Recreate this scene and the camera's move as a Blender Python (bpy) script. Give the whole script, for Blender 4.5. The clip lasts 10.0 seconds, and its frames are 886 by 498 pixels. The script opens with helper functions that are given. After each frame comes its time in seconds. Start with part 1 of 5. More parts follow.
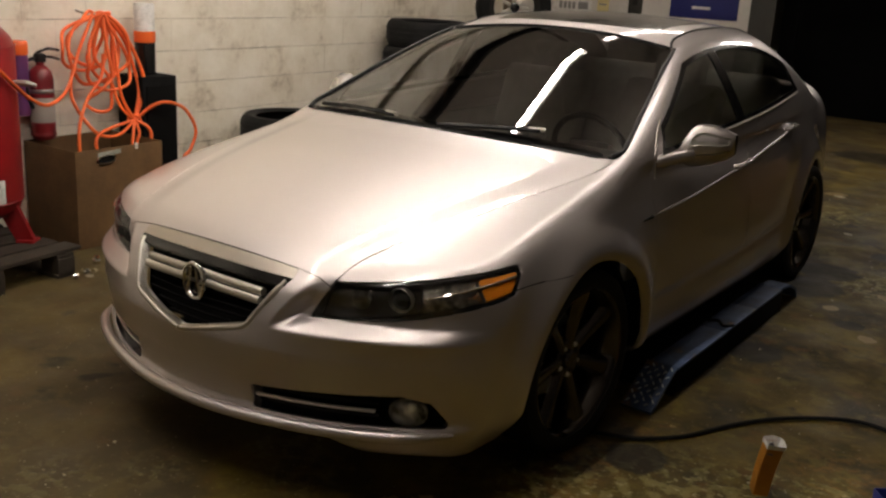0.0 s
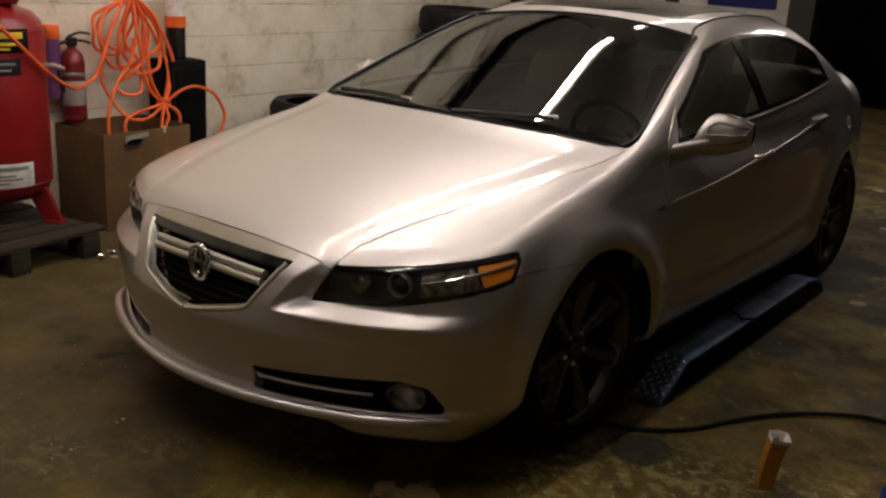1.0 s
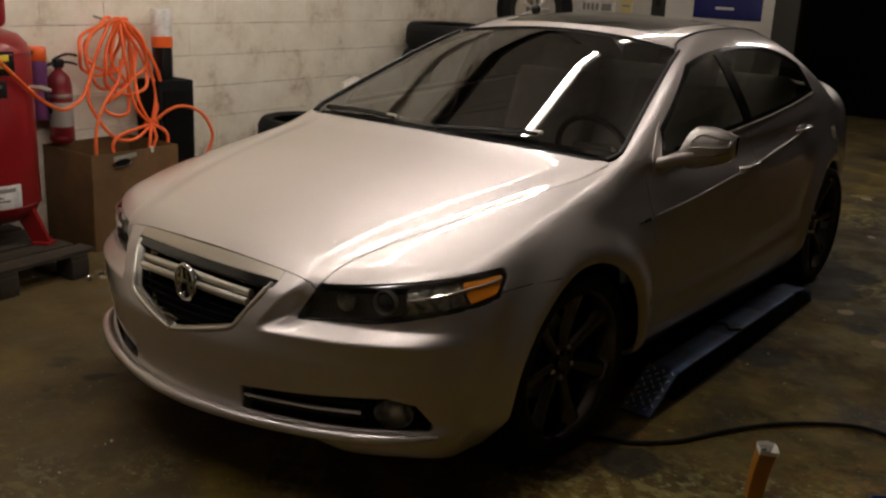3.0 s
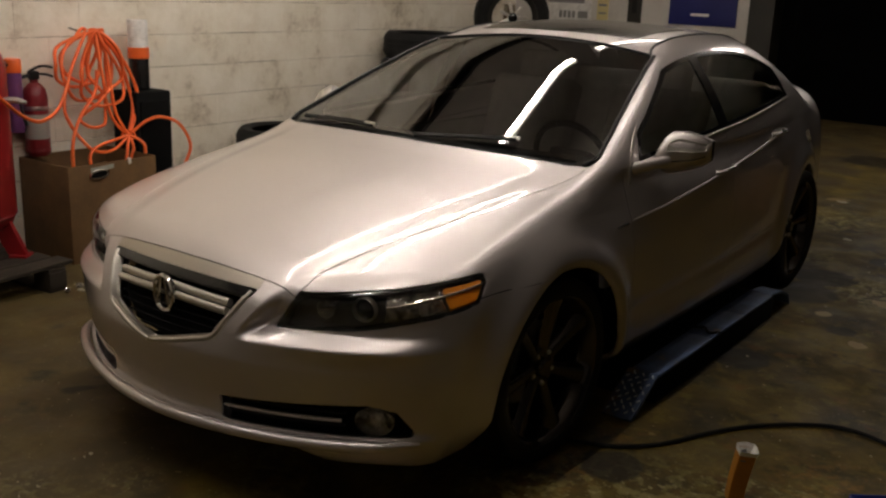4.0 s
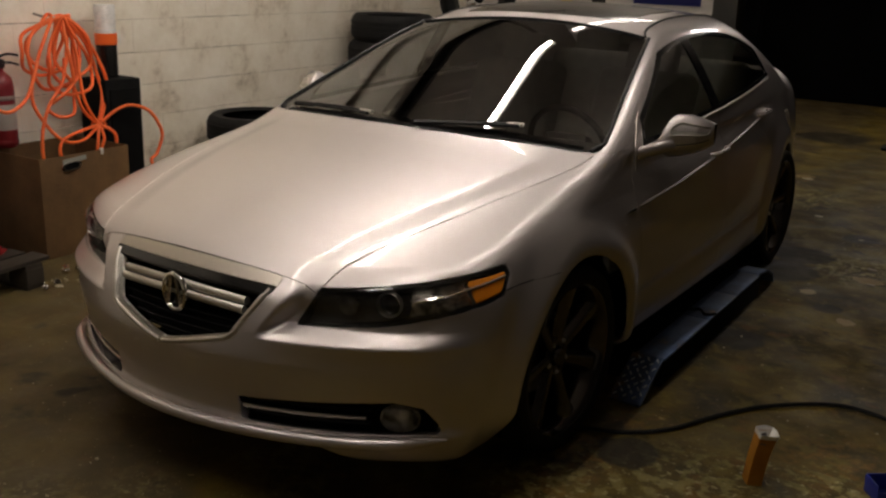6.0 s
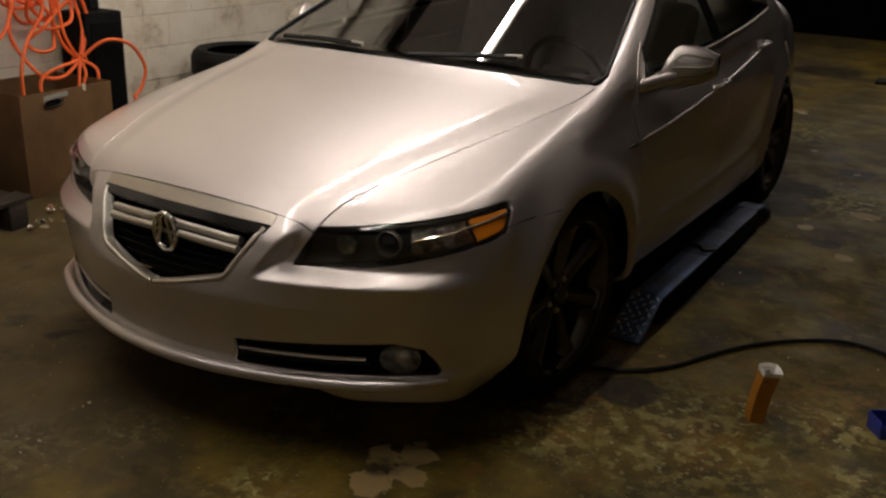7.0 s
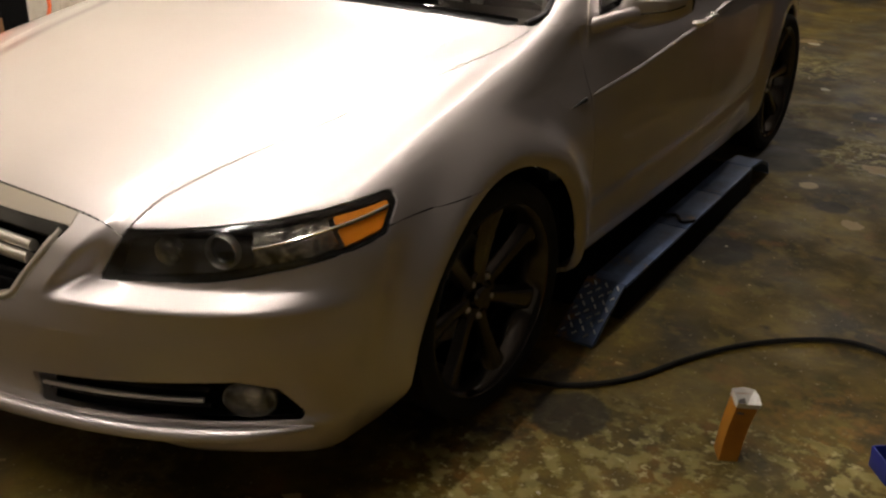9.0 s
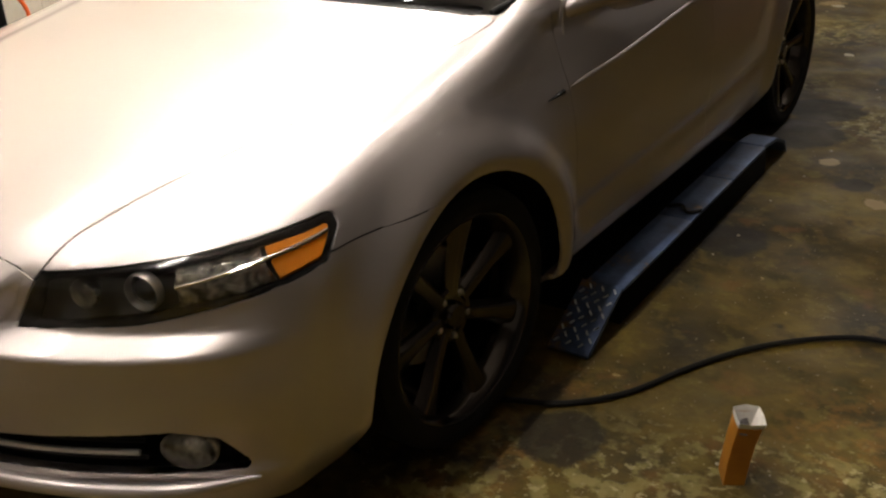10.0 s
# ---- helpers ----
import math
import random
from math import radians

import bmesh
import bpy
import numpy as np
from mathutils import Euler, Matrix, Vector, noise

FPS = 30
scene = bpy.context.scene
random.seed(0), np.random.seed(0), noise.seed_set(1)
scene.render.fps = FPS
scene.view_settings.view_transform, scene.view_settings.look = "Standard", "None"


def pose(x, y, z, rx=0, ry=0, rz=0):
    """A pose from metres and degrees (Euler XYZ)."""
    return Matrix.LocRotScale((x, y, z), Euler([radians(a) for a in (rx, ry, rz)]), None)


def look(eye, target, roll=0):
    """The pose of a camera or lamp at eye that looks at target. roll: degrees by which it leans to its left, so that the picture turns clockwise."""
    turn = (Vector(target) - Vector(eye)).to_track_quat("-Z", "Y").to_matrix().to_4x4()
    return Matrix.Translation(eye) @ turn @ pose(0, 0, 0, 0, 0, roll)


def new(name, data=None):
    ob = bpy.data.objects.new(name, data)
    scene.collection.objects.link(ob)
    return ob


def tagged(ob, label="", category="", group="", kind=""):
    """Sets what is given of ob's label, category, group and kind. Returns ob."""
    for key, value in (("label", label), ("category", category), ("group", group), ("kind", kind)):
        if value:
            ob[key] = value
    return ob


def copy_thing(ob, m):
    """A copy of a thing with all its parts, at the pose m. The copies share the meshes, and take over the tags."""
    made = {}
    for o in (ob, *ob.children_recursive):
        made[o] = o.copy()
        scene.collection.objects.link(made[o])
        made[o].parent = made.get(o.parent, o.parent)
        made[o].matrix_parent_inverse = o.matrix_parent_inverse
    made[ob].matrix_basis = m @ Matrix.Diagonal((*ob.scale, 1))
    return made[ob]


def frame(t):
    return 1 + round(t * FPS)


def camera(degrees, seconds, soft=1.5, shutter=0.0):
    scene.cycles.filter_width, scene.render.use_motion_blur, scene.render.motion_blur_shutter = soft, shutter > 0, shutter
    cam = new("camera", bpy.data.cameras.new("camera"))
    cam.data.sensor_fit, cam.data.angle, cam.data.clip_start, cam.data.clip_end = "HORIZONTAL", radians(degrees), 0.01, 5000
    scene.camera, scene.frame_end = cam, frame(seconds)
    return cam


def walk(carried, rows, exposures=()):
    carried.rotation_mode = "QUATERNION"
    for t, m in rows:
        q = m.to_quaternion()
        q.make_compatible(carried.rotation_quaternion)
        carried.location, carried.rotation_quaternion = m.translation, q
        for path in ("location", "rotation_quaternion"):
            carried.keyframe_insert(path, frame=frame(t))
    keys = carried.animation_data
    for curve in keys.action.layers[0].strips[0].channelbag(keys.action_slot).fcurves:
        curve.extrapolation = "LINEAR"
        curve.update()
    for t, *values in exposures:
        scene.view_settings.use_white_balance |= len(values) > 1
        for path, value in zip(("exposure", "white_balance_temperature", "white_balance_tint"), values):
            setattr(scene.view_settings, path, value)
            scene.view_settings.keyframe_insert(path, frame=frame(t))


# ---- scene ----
cam = camera(49.1, 10.0, soft=2.4)
PATH = [
    (0, (2.286, -2.804, 1.594), (1.171, -1.24, 1.039), 3.3),
    (0.5, (2.359, -2.746, 1.595), (1.162, -1.254, 1.012), 4.0),
    (1, (2.395, -2.719, 1.591), (1.209, -1.218, 1.009), 3.5),
    (1.5, (2.41, -2.716, 1.577), (1.202, -1.242, 0.971), 2.3),
    (2, (2.422, -2.707, 1.567), (1.23, -1.231, 0.934), 1.3),
    (2.5, (2.418, -2.711, 1.572), (1.235, -1.222, 0.95), 1.9),
    (3, (2.418, -2.709, 1.603), (1.236, -1.194, 1.049), 2.7),
    (3.2, (2.427, -2.703, 1.604), (1.257, -1.172, 1.070), 2.9),
    (4.5, (2.428, -2.716, 1.59), (1.276, -1.176, 1.039), 2.0),
    (5, (2.389, -2.725, 1.588), (1.247, -1.191, 1.0), 2.8),
    (5.2, (2.356, -2.735, 1.598), (1.217, -1.195, 1.023), 3.0),
    (6.3, (2.16, -2.804, 1.608), (1.143, -1.182, 1.027), 2.2),
    (6.5, (2.146, -2.801, 1.606), (1.139, -1.179, 1.009), 2.6),
    (7, (2.121, -2.75, 1.579), (1.119, -1.163, 0.888), 1.9),
    (7.5, (2.12, -2.544, 1.565), (1.187, -0.94, 0.818), 2.5),
    (8, (2.124, -2.326, 1.535), (1.127, -0.789, 0.734), 1.4),
    (8.5, (2.078, -2.161, 1.511), (1.036, -0.659, 0.698), 0.8),
    (9, (2.013, -1.965, 1.5), (1.017, -0.442, 0.67), 1.2),
    (9.5, (1.987, -1.832, 1.475), (0.989, -0.339, 0.594), 0.0),
    (10, (2.032, -1.671, 1.482), (0.976, -0.209, 0.618), -2.8),
]
EXPOSURES = [(0, 0.05), (0.5, -0.18), (3.0, -0.40), (6.5, -0.44), (7.5, -0.12), (8.5, 0.32), (9.3, 0.64), (10, 0.78)]
walk(cam, [(t, look(eye, target, roll)) for t, eye, target, roll in PATH], EXPOSURES)

# ---- light: fluorescent tubes under the ceiling, a little night glow outside ----
world = bpy.data.worlds.new("night")
scene.world = world
world.use_nodes = True
world.node_tree.nodes["Background"].inputs[0].default_value = (0.30, 0.33, 0.40, 1)
world.node_tree.nodes["Background"].inputs[1].default_value = 0.004
CEIL = 3.75
TUBE_COLOR = (1.0, 0.90, 0.81)
# the last four are unseen fill, added for nose, partition and far floor
# x, from y, to y, height, strength
TUBES = [(-0.87, 0.10, 2.56, 2.98, 116.0), (0.70, 0.10, 2.52, 2.98, 40.0), (-0.87, -2.46, -0.04, 2.98, 64.0), (0.70, -2.46, -0.04, 2.98, 70.0), (-0.87, 3.0, 5.1, 2.98, 26.0), (0.9, 6.2, 8.6, 2.98, 170.0)]

# ---- materials ----
def mat(name, color, rough=0.5, metal=0.0, **more):
    m = bpy.data.materials.new(name)
    m.use_nodes = True
    b = m.node_tree.nodes["Principled BSDF"]
    b.inputs["Base Color"].default_value = (*color, 1)
    b.inputs["Roughness"].default_value = rough
    b.inputs["Metallic"].default_value = metal
    for key, value in more.items():
        b.inputs[key.replace("_", " ")].default_value = value
    return m


def node(m, kind, **inputs):
    n = m.node_tree.nodes.new(kind)
    for key, value in inputs.items():
        n.inputs[key.replace("_", " ")].default_value = value
    return n


def link(m, a, out, b, inp):
    m.node_tree.links.new(a.outputs[out], b.inputs[inp])


def bsdf(m):
    return m.node_tree.nodes["Principled BSDF"]


def ramp_node(m, stops):
    r = m.node_tree.nodes.new("ShaderNodeValToRGB")
    while len(r.color_ramp.elements) < len(stops):
        r.color_ramp.elements.new(0.5)
    for e, (p, c) in zip(r.color_ramp.elements, stops):
        e.position, e.color = p, (*c, 1)
    return r


def mottled(name, stops, scale, rough=(0.6, 0.8), bump=0.1, fine=60.0, metal=0.0, detail=6, distort=0.0, per_piece=0.0, world_space=False):
    """Colour from noise at one scale, grain and relief at a finer one."""
    m = mat(name, (0.5, 0.5, 0.5), 0.7, metal)
    tc = node(m, "ShaderNodeTexCoord")
    n1 = node(m, "ShaderNodeTexNoise", Scale=scale, Detail=detail, Roughness=0.62, Distortion=distort)
    n2 = node(m, "ShaderNodeTexNoise", Scale=fine, Detail=4, Roughness=0.6)
    geo = node(m, "ShaderNodeNewGeometry")
    src, out = (geo, "Position") if world_space else (tc, "Object")
    link(m, src, out, n1, "Vector"), link(m, src, out, n2, "Vector")
    mix = node(m, "ShaderNodeMath")
    mix.operation = "MULTIPLY_ADD"
    link(m, n2, "Fac", mix, 0)
    mix.inputs[1].default_value = 0.22
    link(m, n1, "Fac", mix, 2)
    sub = node(m, "ShaderNodeMath")
    sub.operation = "SUBTRACT"
    sub.inputs[1].default_value = 0.11
    link(m, mix, 0, sub, 0)
    last = sub
    if per_piece:
        info = node(m, "ShaderNodeObjectInfo")
        add = node(m, "ShaderNodeMath")
        add.operation = "MULTIPLY_ADD"
        link(m, info, "Random", add, 0)
        add.inputs[1].default_value = per_piece
        link(m, sub, 0, add, 2)
        last = add
    r = ramp_node(m, stops)
    link(m, last, 0, r, 0)
    link(m, r, 0, bsdf(m), "Base Color")
    rr = node(m, "ShaderNodeMapRange", To_Min=rough[0], To_Max=rough[1])
    link(m, n1, "Fac", rr, "Value")
    link(m, rr, 0, bsdf(m), "Roughness")
    bp = node(m, "ShaderNodeBump", Strength=bump, Distance=0.01)
    link(m, last, 0, bp, "Height")
    link(m, bp, 0, bsdf(m), "Normal")
    return m


def paint(name, color, flake=0.35):
    """Silver metallic paint: fine flakes under a clear coat, faint dust."""
    m = mat(name, color, 0.42, 0.94, Coat_Weight=1.0, Coat_Roughness=0.030, Coat_IOR=1.40)
    tc = node(m, "ShaderNodeTexCoord")
    dust = node(m, "ShaderNodeTexNoise", Scale=5.0, Detail=7, Roughness=0.65)
    link(m, tc, "Object", dust, "Vector")
    rr = node(m, "ShaderNodeMapRange", To_Min=0.38, To_Max=0.47)
    link(m, dust, "Fac", rr, "Value")
    link(m, rr, 0, bsdf(m), "Roughness")
    flakes = node(m, "ShaderNodeTexNoise", Scale=900.0, Detail=1)
    link(m, tc, "Object", flakes, "Vector")
    bp = node(m, "ShaderNodeBump", Strength=0.05, Distance=0.001)
    link(m, flakes, "Fac", bp, "Height")
    link(m, bp, 0, bsdf(m), "Normal")
    return m


def pane(name, tint, gloss_rough=0.0, ior=1.5):
    """A thin pane: tinted see-through with Fresnel gloss."""
    m = bpy.data.materials.new(name)
    m.use_nodes = True
    t = m.node_tree
    t.nodes.clear()
    out, mix = t.nodes.new("ShaderNodeOutputMaterial"), t.nodes.new("ShaderNodeMixShader")
    clear, gloss, fr = t.nodes.new("ShaderNodeBsdfTransparent"), t.nodes.new("ShaderNodeBsdfGlossy"), t.nodes.new("ShaderNodeFresnel")
    clear.inputs[0].default_value = (*tint, 1)
    gloss.inputs["Roughness"].default_value = gloss_rough
    gloss.inputs["Color"].default_value = (1, 1, 1, 1)
    fr.inputs["IOR"].default_value = ior
    t.links.new(fr.outputs[0], mix.inputs[0]), t.links.new(clear.outputs[0], mix.inputs[1]), t.links.new(gloss.outputs[0], mix.inputs[2])
    t.links.new(mix.outputs[0], out.inputs[0])
    return m


SILVER = paint("silver_paint", (0.615, 0.570, 0.556))
# the dim cabin's darkness is put into the windshield's tint
DARK_GLASS = pane("darkened_windshield", (0.29, 0.29, 0.285), ior=1.85)
SIDE_GLASS = pane("tinted_side_glass", (0.92, 0.93, 0.89))
REAR_GLASS = pane("rear_glass", (0.86, 0.87, 0.84), ior=1.6)
CLEAR_GLASS = pane("clear_lens", (0.95, 0.95, 0.93), 0.10, 1.6)
BLACK_PLASTIC = mat("black_plastic", (0.012, 0.012, 0.012), 0.45)
BLACK_GLOSS = mat("black_gloss", (0.010, 0.010, 0.010), 0.12)
MATT_BLACK = mat("matt_black", (0.004, 0.004, 0.004), 0.95, Specular_IOR_Level=0.1)
CHROME = mat("chrome", (0.80, 0.78, 0.74), 0.10, 1.0)
SATIN_CHROME = mat("satin_chrome", (0.66, 0.63, 0.57), 0.38, 1.0)
DULL_CHROME = mat("dull_chrome", (0.50, 0.46, 0.40), 0.36, 1.0)
RUBBER = mottled("tyre_rubber", [(0.3, (0.005, 0.005, 0.005)), (0.7, (0.013, 0.0125, 0.012))], 14, (0.7, 0.9), 0.15)
RIM = mat("gunmetal_rim", (0.062, 0.056, 0.051), 0.16, 0.95, Coat_Weight=0.5)
AMBER = mat("amber_reflector", (0.50, 0.165, 0.002), 0.45, 0.0, Specular_IOR_Level=0.08)
SIGNAL_LENS = mat("signal_lens", (0.34, 0.32, 0.27), 0.35, 0.5)
RED_LENS = mat("red_lens", (0.35, 0.01, 0.01), 0.15, 0.0, Coat_Weight=1.0)
# bright metal for the patch that stands for the tail lamp tip's glint
GLINT_METAL = mottled("glint_metal", [(0.40, (0.35, 0.33, 0.30)), (0.55, (0.92, 0.90, 0.86))], 45, (0.10, 0.25), 1.0, 60, metal=1.0)
LAMP_HOUSING = mat("lamp_housing", (0.085, 0.083, 0.078), 0.35)
CLOTH = mottled("seat_cloth", [(0.3, (0.52, 0.51, 0.47)), (0.7, (0.66, 0.65, 0.60))], 20, (0.8, 0.9), 0.2)
for m in (RUBBER, BLACK_PLASTIC):
    bsdf(m).inputs["Specular IOR Level"].default_value = 0.25
STEEL = mat("bare_steel", (0.45, 0.43, 0.40), 0.4, 1.0)

# ---- building tools ----
def part(name, bm, material, parent=None, label="", smooth=True, angle=40):
    """Link a bmesh as one mesh object under a thing or a part."""
    me = bpy.data.meshes.new(name)
    bmesh.ops.recalc_face_normals(bm, faces=bm.faces)
    for f in bm.faces:
        f.smooth = smooth
    if smooth:
        for e in bm.edges:
            if len(e.link_faces) == 2 and e.calc_face_angle(0) > radians(angle):
                e.smooth = False
    bm.to_mesh(me)
    bm.free()
    me.materials.append(material)
    ob = new(name, me)
    if parent is not None:
        ob.parent = parent
    if label:
        tagged(ob, label)
    return ob


def thing(name, label, category, at=(0, 0, 0), rz=0.0, group="", kind=""):
    ob = new(name)
    ob.matrix_basis = pose(*at, 0, 0, rz)
    ob.empty_display_size = 0.1
    return tagged(ob, label, category, group, kind)


def box(bm, size, at=(0, 0, 0), rot=(0, 0, 0), bevel=0.0, segs=2):
    r = bmesh.ops.create_cube(bm, size=1, matrix=pose(*at, *rot) @ Matrix.Diagonal((*size, 1)))
    if bevel:
        vs = set(r["verts"])
        es = [e for e in bm.edges if e.verts[0] in vs and e.verts[1] in vs]
        bmesh.ops.bevel(bm, geom=es, offset=bevel, segments=segs, profile=0.6, affect="EDGES", clamp_overlap=True)
    return bm


def lathe(bm, profile, n=48, m=None, a0=0.0, a1=360.0):
    """Turn a profile of (radius, height) round z; m places it."""
    m = m or Matrix()
    full = abs(a1 - a0) >= 359.9
    k = n if full else n + 1
    rings = []
    for i in range(k):
        a = radians(a0 + (a1 - a0) * i / n)
        rings.append([bm.verts.new(m @ Vector((r * math.cos(a), r * math.sin(a), z))) for r, z in profile])
    for i in range(n):
        p, q = rings[i], rings[(i + 1) % k]
        for j in range(len(profile) - 1):
            if profile[j][0] < 1e-6 and profile[j + 1][0] < 1e-6:
                continue
            bm.faces.new((p[j], q[j], q[j + 1], p[j + 1]))
    bmesh.ops.remove_doubles(bm, verts=[v for ring in rings for v in ring], dist=1e-6)
    return bm


def tube(bm, pts, r, n=8, closed=False, flat=1.0):
    """A round bar of radius r (or a list of radii) along points."""
    pts = [Vector(p) for p in pts]
    rr = r if isinstance(r, (list, tuple)) else [r] * len(pts)
    rings, up = [], None
    for i, p in enumerate(pts):
        a = pts[i - 1] if i or closed else p
        b = pts[(i + 1) % len(pts)] if i + 1 < len(pts) or closed else p
        d = (b - a).normalized()
        if up is None:
            up = d.orthogonal().normalized()
        up = (up - d * up.dot(d))
        up = up.normalized() if up.length > 1e-6 else d.orthogonal().normalized()
        side = d.cross(up)
        rings.append([bm.verts.new(p + rr[i] * (up * math.cos(2 * math.pi * j / n) * flat + side * math.sin(2 * math.pi * j / n))) for j in range(n)])
    m = len(rings)
    for i in range(m if closed else m - 1):
        p, q = rings[i], rings[(i + 1) % m]
        for j in range(n):
            bm.faces.new((p[j], p[(j + 1) % n], q[(j + 1) % n], q[j]))
    if not closed:
        bm.faces.new(rings[0][::-1]), bm.faces.new(rings[-1])
    return bm


def spline(pts, n=10, closed=False):
    """Catmull-Rom points through pts."""
    P = [Vector(p) for p in pts]
    out, m = [], len(P)
    for i in range(m if closed else m - 1):
        if closed:
            a, b, c, d = P[i - 1], P[i], P[(i + 1) % m], P[(i + 2) % m]
        else:
            a, b, c, d = P[max(i - 1, 0)], P[i], P[i + 1], P[min(i + 2, m - 1)]
        for j in range(n):
            t = j / n
            out.append(0.5 * (2 * b + (c - a) * t + (2 * a - 5 * b + 4 * c - d) * t * t + (3 * b - a - 3 * c + d) * t ** 3))
    if not closed:
        out.append(P[-1])
    return out


def prism(bm, outline, depth, m=None):
    """Extrude a flat outline of (x, y) by depth along z; m places it."""
    m = m or Matrix()
    lo = [bm.verts.new(m @ Vector((x, y, 0))) for x, y in outline]
    hi = [bm.verts.new(m @ Vector((x, y, depth))) for x, y in outline]
    bm.faces.new(lo[::-1]), bm.faces.new(hi)
    k = len(lo)
    for i in range(k):
        bm.faces.new((lo[i], lo[(i + 1) % k], hi[(i + 1) % k], hi[i]))
    return bm

# ---- the car: one smooth body surface, cut into panels ----
# Car axes: x to its left flank, y to its rear, z up; the front axle is at y = 0.
def knots(*pairs):
    xs, ys = np.array([p[0] for p in pairs], float), np.array([p[1] for p in pairs], float)
    d = np.diff(ys) / np.diff(xs)
    m = np.concatenate(([d[0]], np.where(d[1:] * d[:-1] > 0, (d[1:] + d[:-1]) / 2, 0), [d[-1]]))

    def f(t):
        t = np.clip(np.asarray(t, float), xs[0], xs[-1])
        i = np.clip(np.searchsorted(xs, t, side="right") - 1, 0, len(xs) - 2)
        h = xs[i + 1] - xs[i]
        s = (t - xs[i]) / h
        return ((2 * s ** 3 - 3 * s ** 2 + 1) * ys[i] + (s ** 3 - 2 * s ** 2 + s) * h * m[i]
                + (3 * s ** 2 - 2 * s ** 3) * ys[i + 1] + (s ** 3 - s ** 2) * h * m[i + 1])
    return f


def smax(a, b, k):
    h = np.clip(0.5 + 0.5 * (a - b) / k, 0, 1)
    return a * h + b * (1 - h) + k * h * (1 - h)


def ease(a, b, t):
    t = np.clip((t - a) / (b - a), 0, 1)
    return t * t * (3 - 2 * t)


WIDE = knots((-1.0, 0.875), (-0.45, 0.902), (0, 0.913), (1.2, 0.915), (2.0, 0.890), (2.74, 0.824), (3.1, 0.765), (3.4, 0.72), (3.75, 0.60), (3.9, 0.52))
TUCK = knots((0.16, -0.075), (0.22, -0.045), (0.30, -0.018), (0.42, -0.006), (0.55, 0), (0.66, -0.002), (0.76, -0.014), (0.86, -0.035), (0.95, -0.065), (1.1, -0.13))
NOSE = knots((0.16, -0.915), (0.19, -0.935), (0.22, -0.950), (0.25, -0.962), (0.272, -0.966), (0.298, -0.957), (0.34, -0.962), (0.39, -0.973), (0.48, -0.985), (0.56, -0.955), (0.62, -0.915), (0.66, -0.890), (0.70, -0.855), (0.85, -0.735))
TOP = knots((-1.0, 0.63), (-0.90, 0.69), (-0.83, 0.725), (-0.7, 0.775), (-0.5, 0.835), (-0.2, 0.895), (0, 0.925), (0.3, 0.965), (0.7, 0.99), (2.4, 1.03), (3.0, 1.075), (3.4, 1.075), (3.8, 1.03))
DROP = knots((-0.9, 0.025), (-0.45, 0.048), (0, 0.042), (0.4, 0.030), (1.0, 0.04), (3.8, 0.06))
CREASE = knots((-0.9, 0.36), (-0.75, 0.43), (-0.6, 0.475), (-0.2, 0.575), (0.3, 0.665))
SHOULDER = knots((0.60, 0.0), (0.68, -0.006), (0.76, -0.022), (0.86, -0.040), (0.95, -0.058))
AXLE_R, HUB_Z, ARCH = 2.74, 0.325, 0.385


def lower_body(x, y, z):
    rf, rr = np.hypot(y, z - 0.31), np.hypot(y - AXLE_R, z - 0.31)
    flare = (0.040 * np.exp(-((rf - 0.42) / 0.066) ** 2) + 0.030 * np.exp(-((rr - 0.42) / 0.075) ** 2)) * ease(0.15, 0.3, z)
    groove = 0.010 * np.exp(-((z - 0.405 - 0.01 * y) / 0.028) ** 2) * ease(0.42, 0.60, y) * ease(2.35, 2.1, y)
    waist = 0.005 * np.exp(-((z - 0.755 - 0.08 * (y - 0.4)) / 0.035) ** 2) * ease(0.2, 0.5, y) * ease(3.4, 2.9, y)
    fore = ease(-0.62, -0.38, y) * ease(0.85, 0.30, y)
    side = x - (WIDE(y) + TUCK(z) + SHOULDER(z) * fore + flare + waist - groove)
    s = ease(0.45, 0.70, z)
    step = np.clip((z - 0.549) / 0.046, 0, 1)
    step = np.where(step < 0.25, 2 * step ** 2, np.where(step > 0.75, 0.75 - 2 * (1 - step) ** 2, step - 0.125))
    ledge = 0.080 * ease(0.92, 0.74, x) * step * (1 - 0.95 * ease(0.60, 0.72, z)) * ease(0, 0.050, x - 0.318 - 0.6 * (z - 0.55))
    blunt = 0.25 * ease(0.49, 0.62, z)
    front = NOSE(z) + ledge + (0.45 - 0.09 * s - blunt) * x ** 2 + (0.04 + 0.1 * s + blunt) * x ** 4 - y
    crease = 0.009 * ease(0.05, -0.05, x - CREASE(y)) * ease(-0.9, -0.7, y) * ease(0.9, 0.4, y)
    crown = 0.26 * np.clip(x - CREASE(y) - 0.04, 0, 1) ** 2 * ease(-0.92, -0.48, y) * ease(0.6, 0.2, y)
    top = z - (TOP(y) - DROP(y) * (x / 0.76) ** 2 + crease - crown)
    rear = y - (3.83 - 0.25 * x ** 2 - 0.10 * (z - 0.55) ** 2)
    f = smax(front, top, 0.05)
    f = smax(f, side, 0.05 + 0.11 * ease(0.30, 0.62, z) * (1 - 0.80 * fore))
    f = smax(f, rear, 0.14)
    valance = 0.075 * ease(0.60, 0.40, x) * ease(-0.55, -0.80, y)
    return smax(f, 0.172 + valance - z + 0.085 * ease(-0.40, 0.25, y) * ease(0.80, 0.9, x), 0.02)


